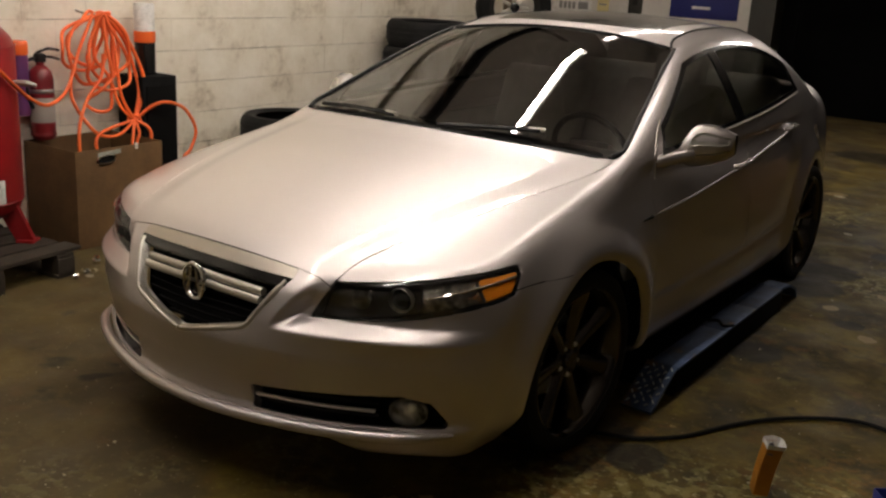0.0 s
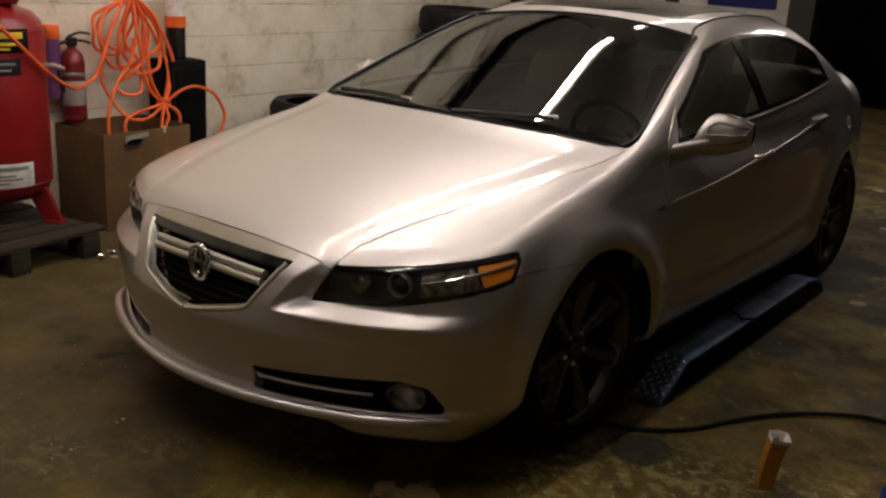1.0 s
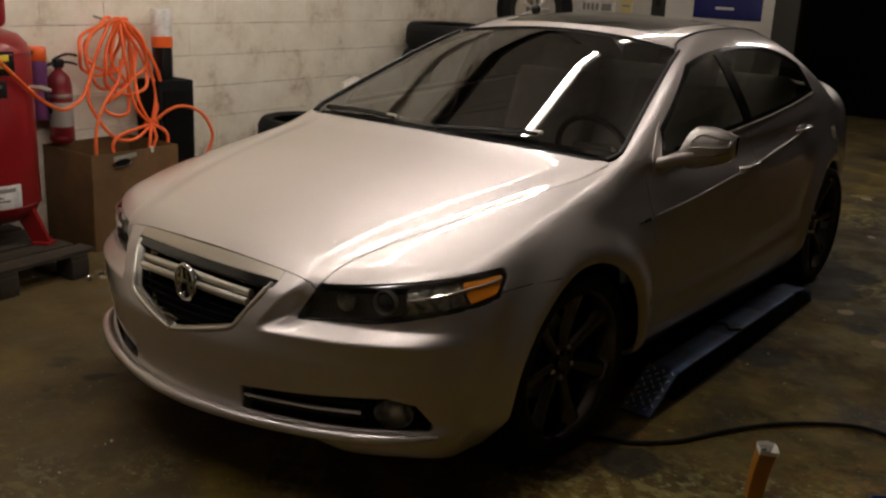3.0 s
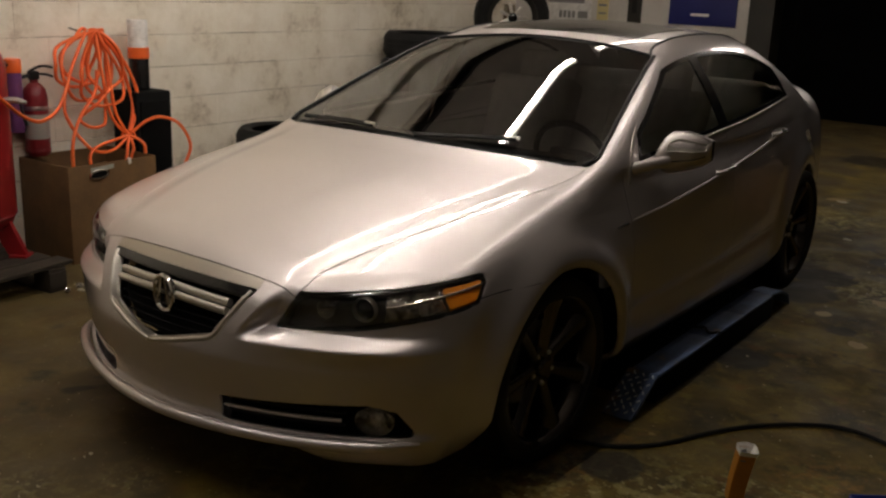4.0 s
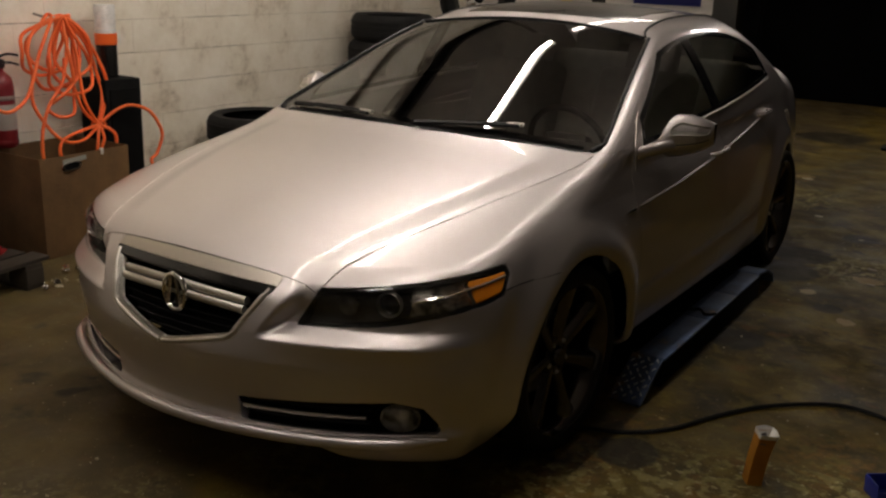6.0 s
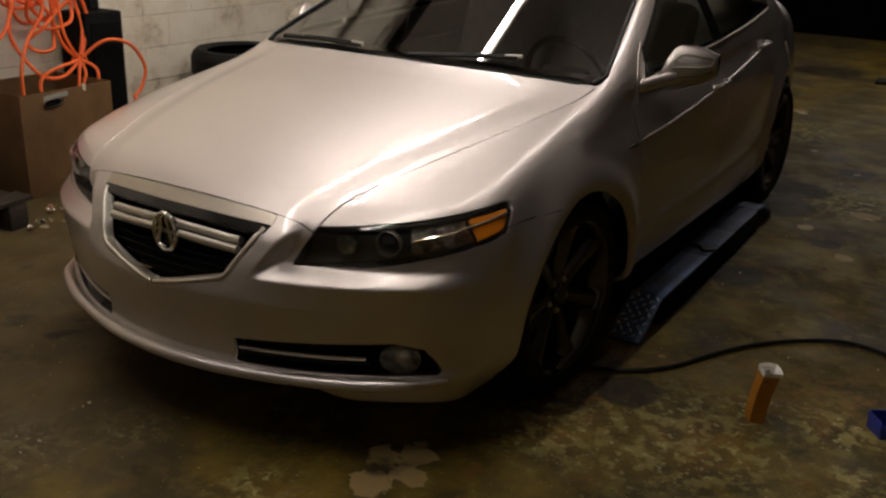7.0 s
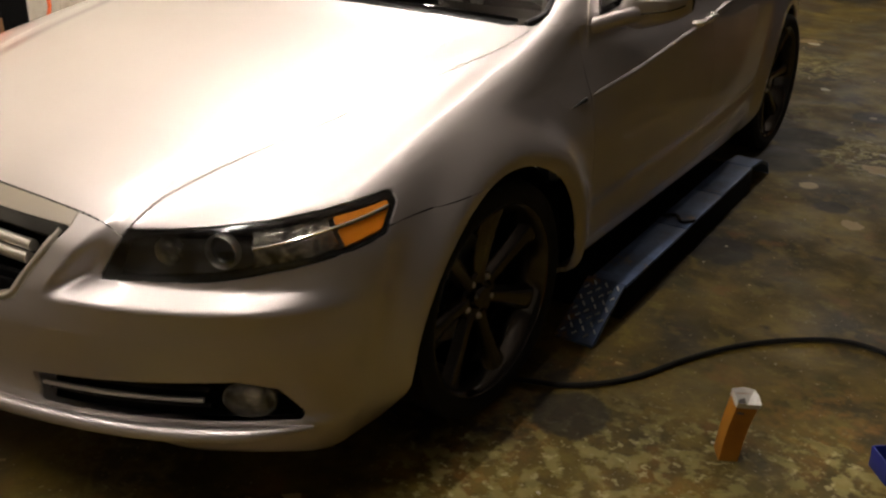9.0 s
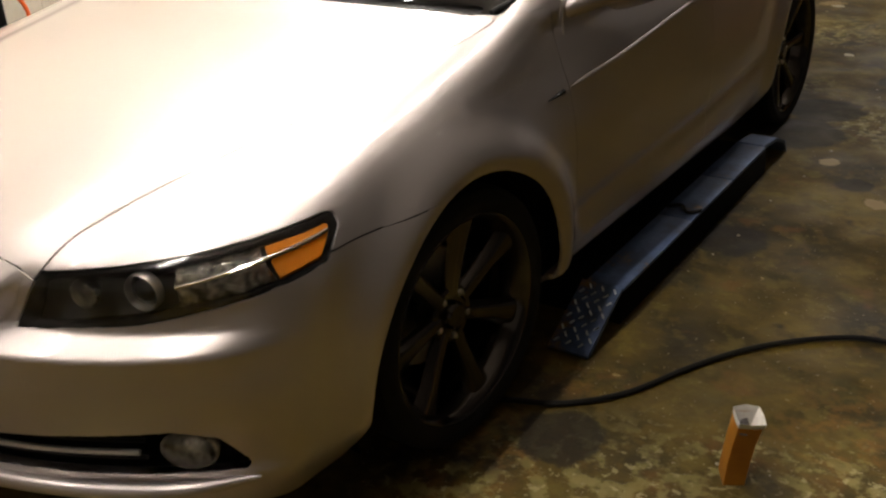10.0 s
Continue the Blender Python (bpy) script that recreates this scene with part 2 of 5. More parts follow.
def cabin(x, y, z):
    shift = 0.22 * (0.58 - x ** 2)
    screen = (z - 0.95 - 0.42 * (y + shift - 0.327)) * 0.92
    roof = z - (1.425 - 0.062 * ((y - 1.8) / 0.8) ** 2 - 0.12 * x ** 2)
    back = (z - 1.075 + 0.50 * (y - 3.05 + 0.15 * x ** 2)) * 0.9
    t = np.clip((z - 0.95) / 0.38, 0, 1.5)
    side = (x - (0.838 - 0.213 * t ** 1.3 - 0.055 * np.clip(y - 1.5, 0, 2) ** 2)) * 0.88
    f = smax(screen, roof, 0.10)
    f = smax(f, back, 0.14)
    return smax(smax(f, side, 0.07), 0.84 - z, 0.02)


def body(p):
    x, y, z = np.abs(p[:, 0]), p[:, 1], p[:, 2]
    return -smax(-lower_body(x, y, z), -cabin(x, y, z), 0.03)


def body_normal(p, h=1e-3):
    g = np.stack([body(p + h * e) - body(p - h * e) for e in np.eye(3)], 1)
    return g / np.maximum(np.linalg.norm(g, axis=1, keepdims=True), 1e-9)


def body_half(n_long=270, n_cap=250, n_round=250):
    """The left half of the body, as points, normals and triangles, met by rays from a line inside it."""
    fan = np.linspace(0, math.pi / 2, n_cap + 1)
    rows = [(-0.30, -math.cos(a), math.sin(a)) for a in fan[:-1]]
    rows += [(y, 0.0, 1.0) for y in np.linspace(-0.30, 3.2, n_long)]
    rows += [(3.2, math.cos(a), math.sin(a)) for a in fan[::-1][1::2]]
    rows = np.array(rows)
    phi = np.radians(np.linspace(0, 180, n_round))
    c = np.zeros((len(rows), n_round, 3))
    c[..., 1], c[..., 2] = rows[:, None, 0], 0.5
    d = np.zeros_like(c)
    d[..., 0] = rows[:, None, 2] * np.sin(phi)[None]
    d[..., 1] = rows[:, None, 1]
    d[..., 2] = rows[:, None, 2] * np.cos(phi)[None]
    c, d = c.reshape(-1, 3), d.reshape(-1, 3)
    lo, hi = np.zeros(len(c)), np.full(len(c), 1.3)
    for r in np.linspace(1.3, 0.1, 50):
        out = body(c + r * d[:] ) > 0
        still = hi >= r + 0.0244
        hi = np.where(out & still, r, hi)
    lo = hi - 0.0246
    for _ in range(14):
        mid = (lo + hi) / 2
        out = body(c + mid[:, None] * d) > 0
        lo, hi = np.where(out, lo, mid), np.where(out, mid, hi)
    v = c + hi[:, None] * d
    v[np.abs(v[:, 0]) < 1e-6, 0] = 0
    i = np.arange(len(rows) * n_round).reshape(len(rows), n_round)
    a, b, cc, dd = i[:-1, :-1].ravel(), i[1:, :-1].ravel(), i[1:, 1:].ravel(), i[:-1, 1:].ravel()
    f = np.concatenate((np.stack((a, b, cc), 1), np.stack((a, cc, dd), 1)))
    area = np.linalg.norm(np.cross(v[f[:, 1]] - v[f[:, 0]], v[f[:, 2]] - v[f[:, 0]]), axis=1)
    f = f[area > 1e-9]
    n = body_normal(v)
    fn = np.cross(v[f[:, 1]] - v[f[:, 0]], v[f[:, 2]] - v[f[:, 0]])
    wrong = np.einsum("ij,ij->i", fn, n[f[:, 0]]) < 0
    f[wrong] = f[wrong][:, ::-1]
    return v, n, f


def compact(v, n, f):
    used, inv = np.unique(f, return_inverse=True)
    return v[used], n[used], inv.reshape(f.shape)


def cut(m, field):
    """Split a triangle mesh where field changes its sign: the piece inside (field < 0) and the rest."""
    v, n, f = m
    d = field(v[:, 0], v[:, 1], v[:, 2])
    d = np.where(np.abs(d) < 2e-4, 2e-4, d)
    s = (d < 0)[f]
    k = s.sum(1)
    mixed = (k == 1) | (k == 2)
    fin, fout = [f[k == 3]], [f[k == 0]]
    if mixed.any():
        fm, sm, km = f[mixed], s[mixed], k[mixed]
        lone = np.where(km == 1, np.argmax(sm, 1), np.argmin(sm, 1))
        r = np.arange(len(fm))
        a, b, c = fm[r, lone], fm[r, (lone + 1) % 3], fm[r, (lone + 2) % 3]
        e = np.concatenate((np.sort(np.stack((a, b), 1), 1), np.sort(np.stack((a, c), 1), 1)))
        ue, inv = np.unique(e, axis=0, return_inverse=True)
        inv = inv.ravel()
        t = (d[ue[:, 0]] / (d[ue[:, 0]] - d[ue[:, 1]]))[:, None]
        nv = v[ue[:, 0]] * (1 - t) + v[ue[:, 1]] * t
        flat = nv[:, 0] == 0
        nn = body_normal(nv)
        nv = nv - nn * np.clip(body(nv), -0.01, 0.01)[:, None]
        nv[flat, 0] = 0
        pab, pac = len(v) + inv[:len(fm)], len(v) + inv[len(fm):]
        tip = np.stack((a, pab, pac), 1)
        rest = np.concatenate((np.stack((pab, b, c), 1), np.stack((pab, c, pac), 1)))
        one = km == 1
        one2 = np.concatenate((one, one))
        fin += [tip[one], rest[~one2]]
        fout += [tip[~one], rest[one2]]
        v, n = np.concatenate((v, nv)), np.concatenate((n, nn))
    return compact(v, n, np.concatenate(fin)), compact(v, n, np.concatenate(fout))


def both_sides(m):
    """Add the mirrored half, welded at the middle."""
    v, n, f = m
    v2, n2 = v * (-1, 1, 1), n * (-1, 1, 1)
    index = np.arange(len(v)) + len(v)
    mid = np.abs(v[:, 0]) < 1e-6
    index[mid] = np.where(mid)[0]
    return compact(np.concatenate((v, v2)), np.concatenate((n, n2)), np.concatenate((f, index[f][:, ::-1])))


def mirrored(m):
    return m[0] * (-1, 1, 1), m[1] * (-1, 1, 1), m[2][:, ::-1]


def with_rim(m, gap=0.0016, depth=0.014):
    """Draw the edge of a panel in by gap and fold it inwards by depth."""
    v, n, f = m
    e = np.concatenate((f[:, [0, 1]], f[:, [1, 2]], f[:, [2, 0]]))
    key = np.sort(e, 1)
    _, first, count = np.unique(key, axis=0, return_index=True, return_counts=True)
    edge = e[first[count == 1]]
    rim = np.unique(edge)
    centre = v[f].mean(1)
    acc = np.zeros_like(v)
    for j in range(3):
        np.add.at(acc, f[:, j], centre - v[f[:, j]])
    inward = acc[rim] - n[rim] * np.einsum("ij,ij->i", acc[rim], n[rim])[:, None]
    inward /= np.maximum(np.linalg.norm(inward, axis=1, keepdims=True), 1e-9)
    v = v.copy()
    v[rim] += inward * gap
    low = v[rim] - n[rim] * depth + inward * gap
    index = np.full(len(v), -1)
    index[rim] = len(v) + np.arange(len(rim))
    a, b = edge[:, 0], edge[:, 1]
    f = np.concatenate((f, np.stack((b, a, index[a]), 1), np.stack((b, index[a], index[b]), 1)))
    side = n[rim] * 0.4 - inward
    return np.concatenate((v, low)), np.concatenate((n, side / np.linalg.norm(side, axis=1, keepdims=True))), f


def panel(name, m, material, parent, label="", gap=0.0022, depth=0.014, sink=0.0):
    m = (m[0] - m[1] * sink, m[1], m[2])
    v, n, f = with_rim(m, gap, depth) if depth else m
    me = bpy.data.meshes.new(name)
    me.from_pydata(v.tolist(), [], f.tolist())
    me.materials.append(material)
    me.polygons.foreach_set("use_smooth", np.ones(len(f), bool))
    me.normals_split_custom_set_from_vertices(n.tolist())
    ob = new(name, me)
    ob.parent = parent
    if label:
        tagged(ob, label)
    return ob


def poly(a, b, points):
    """Signed distance, about, to a convex outline of points, anticlockwise in the plane (a, b)."""
    d = None
    for (x0, y0), (x1, y1) in zip(points, points[1:] + points[:1]):
        l = math.hypot(x1 - x0, y1 - y0)
        g = ((a - x0) * (y1 - y0) - (b - y0) * (x1 - x0)) / l
        d = g if d is None else np.maximum(d, g)
    return d


def arch(y, z):
    low = np.clip(0.29 - z, 0, 1)
    return np.hypot(y + 0.015 + 0.25 * low * (y < 0), np.clip(z - 0.29, 0, 1)) - 0.403


def grille_field(s):
    return lambda x, y, z: np.maximum(np.maximum(poly(x, z, [(-0.30, 0.471), (0.0, 0.471), (0.262, 0.536), (0.347, 0.690), (-0.5, 0.690)]), -(x + 0.5)) + s, y + 0.6)


def lamp_field(s):
    return lambda x, y, z: np.maximum(poly(x + 0.6 * (y + 0.9), z, [(0.452, 0.588), (0.76, 0.606), (0.94, 0.634), (1.155, 0.680), (1.172, 0.733), (1.154, 0.756), (0.54, 0.702)]) + s, y + 0.38)


def intake_field(s):
    return lambda x, y, z: np.maximum(poly(x, z, [(0.268, 0.284), (0.66, 0.282), (0.798, 0.286), (0.806, 0.298), (0.768, 0.366), (0.70, 0.384), (0.268, 0.356)]) + s, y + 0.5)


def hood_front(x):
    return -0.820 + 0.05 * x ** 2


def hood_rear(x):
    return 0.265 + 0.085 * (x / 0.76) ** 2


HOOD_SIDE = knots((-0.88, 0.43), (-0.81, 0.475), (-0.72, 0.504), (-0.62, 0.532), (-0.46, 0.583), (-0.26, 0.638), (0.02, 0.698), (0.34, 0.766), (0.45, 0.78))


def belt(y):
    return 0.965 + 0.055 * (y - 0.9)


def window_field(s):
    def f(x, y, z):
        top = z - (1.325 - 0.15 * (y - 1.72) ** 2 - 0.06 * (y - 1.72) ** 4)
        front = np.maximum((z - 1.02 - 0.46 * (y - 0.60)) * 0.9, (z - 0.965 - 1.6 * (y - 0.625)) * 0.53)
        back = (z - 1.13 + 1.6 * (y - 2.56)) * 0.53
        return np.maximum(np.maximum(np.maximum(top, front), np.maximum(back, belt(y) + 0.012 - z)), 0.3 - x) + s
    return f


car = thing("sedan_car", "silver four-door sedan with dark windows, parked on the garage floor", "car")
M = body_half()
_, M = cut(M, lambda x, y, z: np.maximum(arch(y, z), 0.55 - x))
_, M = cut(M, lambda x, y, z: np.maximum(arch(y - AXLE_R, z), 0.55 - x))
grille, M = cut(M, grille_field(0))
lamp, M = cut(M, lamp_field(0))
intake, M = cut(M, intake_field(0))
lip, M = cut(M, lambda x, y, z: np.maximum(np.maximum(y - hood_front(x), 0.688 - z), np.maximum(x - 0.348, y + 0.6)))
hood, M = cut(M, lambda x, y, z: np.maximum(np.maximum(x - HOOD_SIDE(y), hood_front(x) - y), np.maximum(y - hood_rear(x), 0.6 - z)))
cowl, M = cut(M, lambda x, y, z: np.maximum(np.maximum(y - hood_rear(x) - 0.042, hood_rear(x) - y), np.maximum(x - 0.715, 0.8 - z)))
screen, M = cut(M, lambda x, y, z: np.maximum(np.maximum(smax(x - 0.785 + 0.235 * (y - 0.35), hood_rear(x) + 0.008 - y, 0.045), 0.9 - z), y - 1.235 + 0.12 * x ** 2))
side_glass, M = cut(M, window_field(0))
backlight, M = cut(M, lambda x, y, z: np.maximum(np.maximum(x - 0.50 - 0.16 * (y - 2.55), 1.07 - z), np.maximum(2.52 - y, y - 3.02)))
sunroof, M = cut(M, lambda x, y, z: np.maximum(np.maximum(x - 0.43, 1.2 - z), np.maximum(1.33 + 0.04 * x - y, y - 1.86)))
roof, M = cut(M, lambda x, y, z: np.maximum(np.maximum(x - 0.535 + 0.03 * (y - 1.2), 1.2 - z), np.maximum(0.9 - y, y - 2.53)))
bumper, M = cut(M, lambda x, y, z: np.maximum(y + 0.05, z - 0.692 - 0.040 * ease(0.475, 0.40, x)))
fender, M = cut(M, lambda x, y, z: np.maximum(y - 0.50, z - 0.965))
lamp_tip, M = cut(M, lambda x, y, z: np.maximum(np.hypot((y - 2.90 + 0.5 * (z - 0.82)) / 0.062, (z - 0.82) / 0.040) - 1, 0.3 - x) * 0.05)
tail_lamp, M = cut(M, lambda x, y, z: np.maximum(np.maximum(0.80 - z, z - 0.985), np.maximum(3.42 + 0.4 * (z - 0.8) - y, 0.40 - x)))
rear_bumper, M = cut(M, lambda x, y, z: np.maximum(3.05 - y, z - 0.68))
trunk, M = cut(M, lambda x, y, z: np.maximum(np.maximum(x - 0.66, 3.04 - y), 0.62 - z))
sill, M = cut(M, lambda x, y, z: np.maximum(z - 0.315, x * 0 - 1))
front_door, M = cut(M, lambda x, y, z: np.maximum(np.maximum(y - 1.50, z - belt(y)), 0.5 - x))
rear_door, M = cut(M, lambda x, y, z: np.maximum(np.maximum(y - 2.50, z - belt(y)), np.maximum(0.5 - x, 0.43 - np.hypot(y - AXLE_R, z - 0.30))))
frame_side = M


def largest(m):
    """The largest connected piece of a triangle mesh."""
    v, n, f = m
    tag = np.arange(len(v))
    for _ in range(4000):
        low = tag[f].min(1)
        fresh = tag.copy()
        for j in range(3):
            np.minimum.at(fresh, f[:, j], low)
        fresh = fresh[fresh]
        if (fresh == tag).all():
            break
        tag = fresh
    names, count = np.unique(tag[f[:, 0]], return_counts=True)
    return compact(v, n, f[tag[f[:, 0]] == names[np.argmax(count)]])


rear_door = largest(rear_door)

panel("hood", both_sides(hood), SILVER, car, gap=0.0034)
panel("front_bumper", both_sides(bumper), SILVER, car)
panel("grille_lip", both_sides(lip), DULL_CHROME, car, "polished chrome strip over the grille")
panel("cowl", both_sides(cowl), BLACK_PLASTIC, car, "black plastic cowl", sink=0.012)
panel("windshield", both_sides(screen), DARK_GLASS, car, "windshield, its glass darkened for the dim cabin behind", gap=0.001, depth=0, sink=0.003)
panel("rear_window", both_sides(backlight), REAR_GLASS, car, "lightly tinted rear window", depth=0, sink=0.003)
panel("roof", both_sides(roof), SILVER, car)
panel("sunroof_well", both_sides(sunroof), MATT_BLACK, car, "dark sunroof opening", depth=0, sink=0.03)
vent = panel("sunroof", both_sides(sunroof), BLACK_GLOSS, car, "dark glass sunroof panel", sink=0.002)
vent.matrix_basis = pose(0, 1.36, 1.40) @ pose(0, 0, 0, 0.7, 0, 0) @ pose(0, -1.36, -1.40)
panel("rear_bumper", both_sides(rear_bumper), SILVER, car)
panel("trunk_lid", both_sides(trunk), SILVER, car)
for side in (lambda m: m, mirrored):
    panel("fender", side(fender), SILVER, car)
    panel("front_door", side(front_door), SILVER, car)
    panel("rear_door", side(rear_door), SILVER, car)
    panel("sill", side(sill), SILVER, car)
    panel("body_side", side(frame_side), SILVER, car)
    panel("lamp_tip_glint", side(lamp_tip), GLINT_METAL, car, "bright metal patch added for the tail lamp tip's glint")
    panel("tail_lamp", side(tail_lamp), RED_LENS, car, "red tail lamp with clear band")

# ---- the car's fittings ----
def front_y(x, z):
    """Where the body's front face lies at (x, z)."""
    lo, hi = -1.2, -0.2
    for _ in range(30):
        mid = (lo + hi) / 2
        if body(np.array([[x, mid, z]]))[0] > 0:
            lo = mid
        else:
            hi = mid
    return lo


def flank_x(y, z):
    lo, hi = 0.3, 1.2
    for _ in range(30):
        mid = (lo + hi) / 2
        if body(np.array([[mid, y, z]]))[0] > 0:
            hi = mid
        else:
            lo = mid
    return lo


def top_z(x, y):
    lo, hi = 0.5, 1.7
    for _ in range(30):
        mid = (lo + hi) / 2
        if body(np.array([[x, y, mid]]))[0] > 0:
            hi = mid
        else:
            lo = mid
    return lo


# grille
g_in, g_frame = cut(grille, grille_field(0.020))
g_frame, g_top = cut(g_frame, lambda x, y, z: z - 0.669)
panel("grille_top", both_sides(g_top), BLACK_GLOSS, car, "black upper grille edge", gap=0.0, depth=0.03)
panel("grille_frame", both_sides(g_frame), SATIN_CHROME, car, "satin chrome grille surround", gap=0.0, depth=0.03)
panel("grille_back", both_sides(g_in), MATT_BLACK, car, "black grille backing", depth=0.0, sink=0.06)
for i in range(9):
    z = 0.510 + 0.021 * i
    if 0.595 < z < 0.66:
        continue
    half = 0.02 + (z - 0.49) / 0.056 * 0.205 if z < 0.545 else 0.225 + (z - 0.545) * 0.54
    bm = tube(bmesh.new(), [(x, front_y(abs(x), z) + 0.035, z) for x in np.linspace(-half, half, 17)], 0.0045, 6)
    part("grille_slat", bm, MATT_BLACK, car)
for z, r in ((0.641, 0.0145), (0.617, 0.0145)):
    bm = tube(bmesh.new(), [(x, front_y(abs(x), z) + 0.016, z - 0.02 * abs(x)) for x in np.linspace(-0.262, 0.262, 25)], r, 10, flat=0.9)
    part("grille_bar", bm, SATIN_CHROME, car, "satin chrome cross bar")
for s in (-1, 1):
    pts = spline([(s * x, front_y(x, z) + 0.004, z) for x, z in ((0.006, 0.482), (0.09, 0.500), (0.18, 0.522), (0.250, 0.544), (0.285, 0.600), (0.316, 0.650), (0.330, 0.680))], 5)
    part("grille_trim", tube(bmesh.new(), pts, 0.0085, 10), SATIN_CHROME, car, "rounded satin chrome edge of the grille")
ym = front_y(0, 0.62)
bm = tube(bmesh.new(), [(0.046 * math.sin(a), ym - 0.004, 0.618 + 0.056 * math.cos(a)) for a in np.linspace(0, 2 * math.pi, 40, endpoint=False)], 0.008, 8, closed=True)
badge = part("badge", bm, CHROME, car, "oval chrome badge")
bm = bmesh.new()
lathe(bm, [(0.0, 0.0), (0.05, 0.0), (0.05, 0.01), (0.0, 0.01)], 32, pose(0, ym + 0.012, 0.618, 90, 0, 0) @ Matrix.Diagonal((0.84, 1.04, 1, 1)))
part("badge_field", bm, BLACK_GLOSS, badge, "black badge field")
for s in (-1, 1):
    bm = tube(bmesh.new(), [(s * 0.028, ym - 0.006, 0.580), (s * 0.011, ym - 0.008, 0.664)], 0.006, 8)
    part("badge_bar", bm, CHROME, badge)

# lower intake, fog lamps, head lamps
def head_q(x, y):
    return x + 0.6 * (y + 0.9)


def lamp_line(q):
    """Height of the chrome line that divides the lamp's outer cells."""
    return 0.680 + 0.158 * (q - 0.844)


def normals_up(m):
    """Flat cells, sunk a little, with shading normals bent upwards to look brighter lit."""
    n = m[1] + np.array((0, -0.15, 0.75))
    return m[0] - m[1] * 0.006, n / np.linalg.norm(n, axis=1, keepdims=True), m[2]


lens_in, lens_rim = cut(lamp, lamp_field(0.006))
bulbs, outer = cut(lens_in, lambda x, y, z: head_q(x, y) - 0.840)
clear_in, amber_in = cut(outer, lambda x, y, z: head_q(x, y) - 1.024 + 0.6 * (z - 0.728))
inner_lens, _ = cut(lamp, lamp_field(0.015))
_, amber_in = cut(inner_lens, lambda x, y, z: head_q(x, y) - 1.030 + 0.6 * (z - 0.728))
low_amber, _ = cut(amber_in, lambda x, y, z: z - lamp_line(head_q(x, y)) + 0.004)
_, high_amber = cut(amber_in, lambda x, y, z: z - lamp_line(head_q(x, y)) - 0.004)
clear_low, clear_hi = cut(clear_in, lambda x, y, z: z - lamp_line(head_q(x, y)))
CLUSTER = mottled("lamp_reflector", [(0.38, (0.16, 0.155, 0.14)), (0.60, (0.78, 0.76, 0.69))], 34, (0.12, 0.3), 0.9, 90, metal=1.0)
for flip in (False, True):
    turn = mirrored if flip else (lambda m: m)
    sgn = -1 if flip else 1
    panel("intake_back", turn(intake), MATT_BLACK, car, "black lower intake", depth=0.0, sink=0.055)
    head = panel("headlamp", turn(lamp), LAMP_HOUSING, car, "black-bezelled headlamp with amber corner", depth=0.0, sink=0.055)
    lens = panel("lens", turn(lamp), CLEAR_GLASS, head, "clear lens cover", depth=0.0, sink=0.002)
    lens.visible_shadow = False
    panel("bezel", turn(lens_rim), BLACK_GLOSS, head, "black bezel", depth=0.05, gap=0.0, sink=0.006)
    panel("reflector", turn(clear_hi), CLUSTER, head, "faceted silver reflector", gap=0.004, depth=0.02, sink=0.024)
    panel("reflector", turn(clear_low), CLUSTER, head, "faceted silver reflector", gap=0.005, depth=0.02, sink=0.022)
    for m in (low_amber, high_amber):
        panel("turn_signal", normals_up(turn(m)), AMBER, head, "amber turn signal", gap=0.0, depth=0.012)
    pts = []
    for y in np.linspace(-0.69, -0.43, 14):
        z = 0.70
        for _ in range(4):
            x = flank_x(y, z)
            z = lamp_line(head_q(x, y))
        pts.append((sgn * (x - 0.002), float(y) - 0.001, z))
    bm = tube(bmesh.new(), pts, 0.0032, 6)
    part("trim_line", bm, CHROME, head, "thin chrome line")
    for (x, z, r) in ((0.548, 0.658, 0.031), (0.652, 0.666, 0.038)):
        y = front_y(x, z) + 0.042
        m = pose(sgn * x, y, z, 90, 0, 14 * sgn)
        bm = lathe(bmesh.new(), [(r * 0.86, 0.0), (r * 0.89, 0.016), (r * 0.95, 0.022), (r, 0.016), (r * 0.99, 0.0)], 28, m)
        lampring = part("lamp_ring", bm, SATIN_CHROME if r > 0.033 else CHROME, head, "chrome lamp ring")
        bm = lathe(bmesh.new(), [(r * 0.87, 0.004), (r * 0.66, 0.014), (r * 0.3, 0.020), (0, 0.022)], 24, m)
        part("projector", bm, BLACK_GLOSS if r > 0.033 else CLUSTER, lampring)
    bm = tube(bmesh.new(), [(sgn * x, front_y(x, 0.320) + 0.014, 0.322 + 0.006 * (x - 0.3)) for x in np.linspace(0.272, 0.620, 15)], 0.0065, 8)
    part("intake_strip", bm, SATIN_CHROME, car, "chrome strip in the lower intake")
    for z in (0.302, 0.342):
        bm = tube(bmesh.new(), [(sgn * x, front_y(x, 0.322) + 0.03, z) for x in np.linspace(0.272, 0.62, 13)], 0.005, 6)
        part("intake_slat", bm, BLACK_PLASTIC, car)
    fy = front_y(0.700, 0.328)
    m = pose(sgn * 0.698, fy + 0.026, 0.326, 90, 0, 30 * sgn) @ Matrix.Diagonal((1.08, 0.84, 1, 1))
    bm = lathe(bmesh.new(), [(0.055, -0.03), (0.055, 0.008), (0.050, 0.013), (0.044, 0.008), (0.02, -0.012), (0.0, -0.016)], 32, m)
    fog = part("fog_lamp", bm, CLUSTER, car, "round fog lamp")
    bm = lathe(bmesh.new(), [(0.051, 0.011), (0.034, 0.020), (0.016, 0.024), (0.0, 0.025)], 32, m)
    part("fog_lens", bm, CLEAR_GLASS, fog, "clear fog lamp lens")

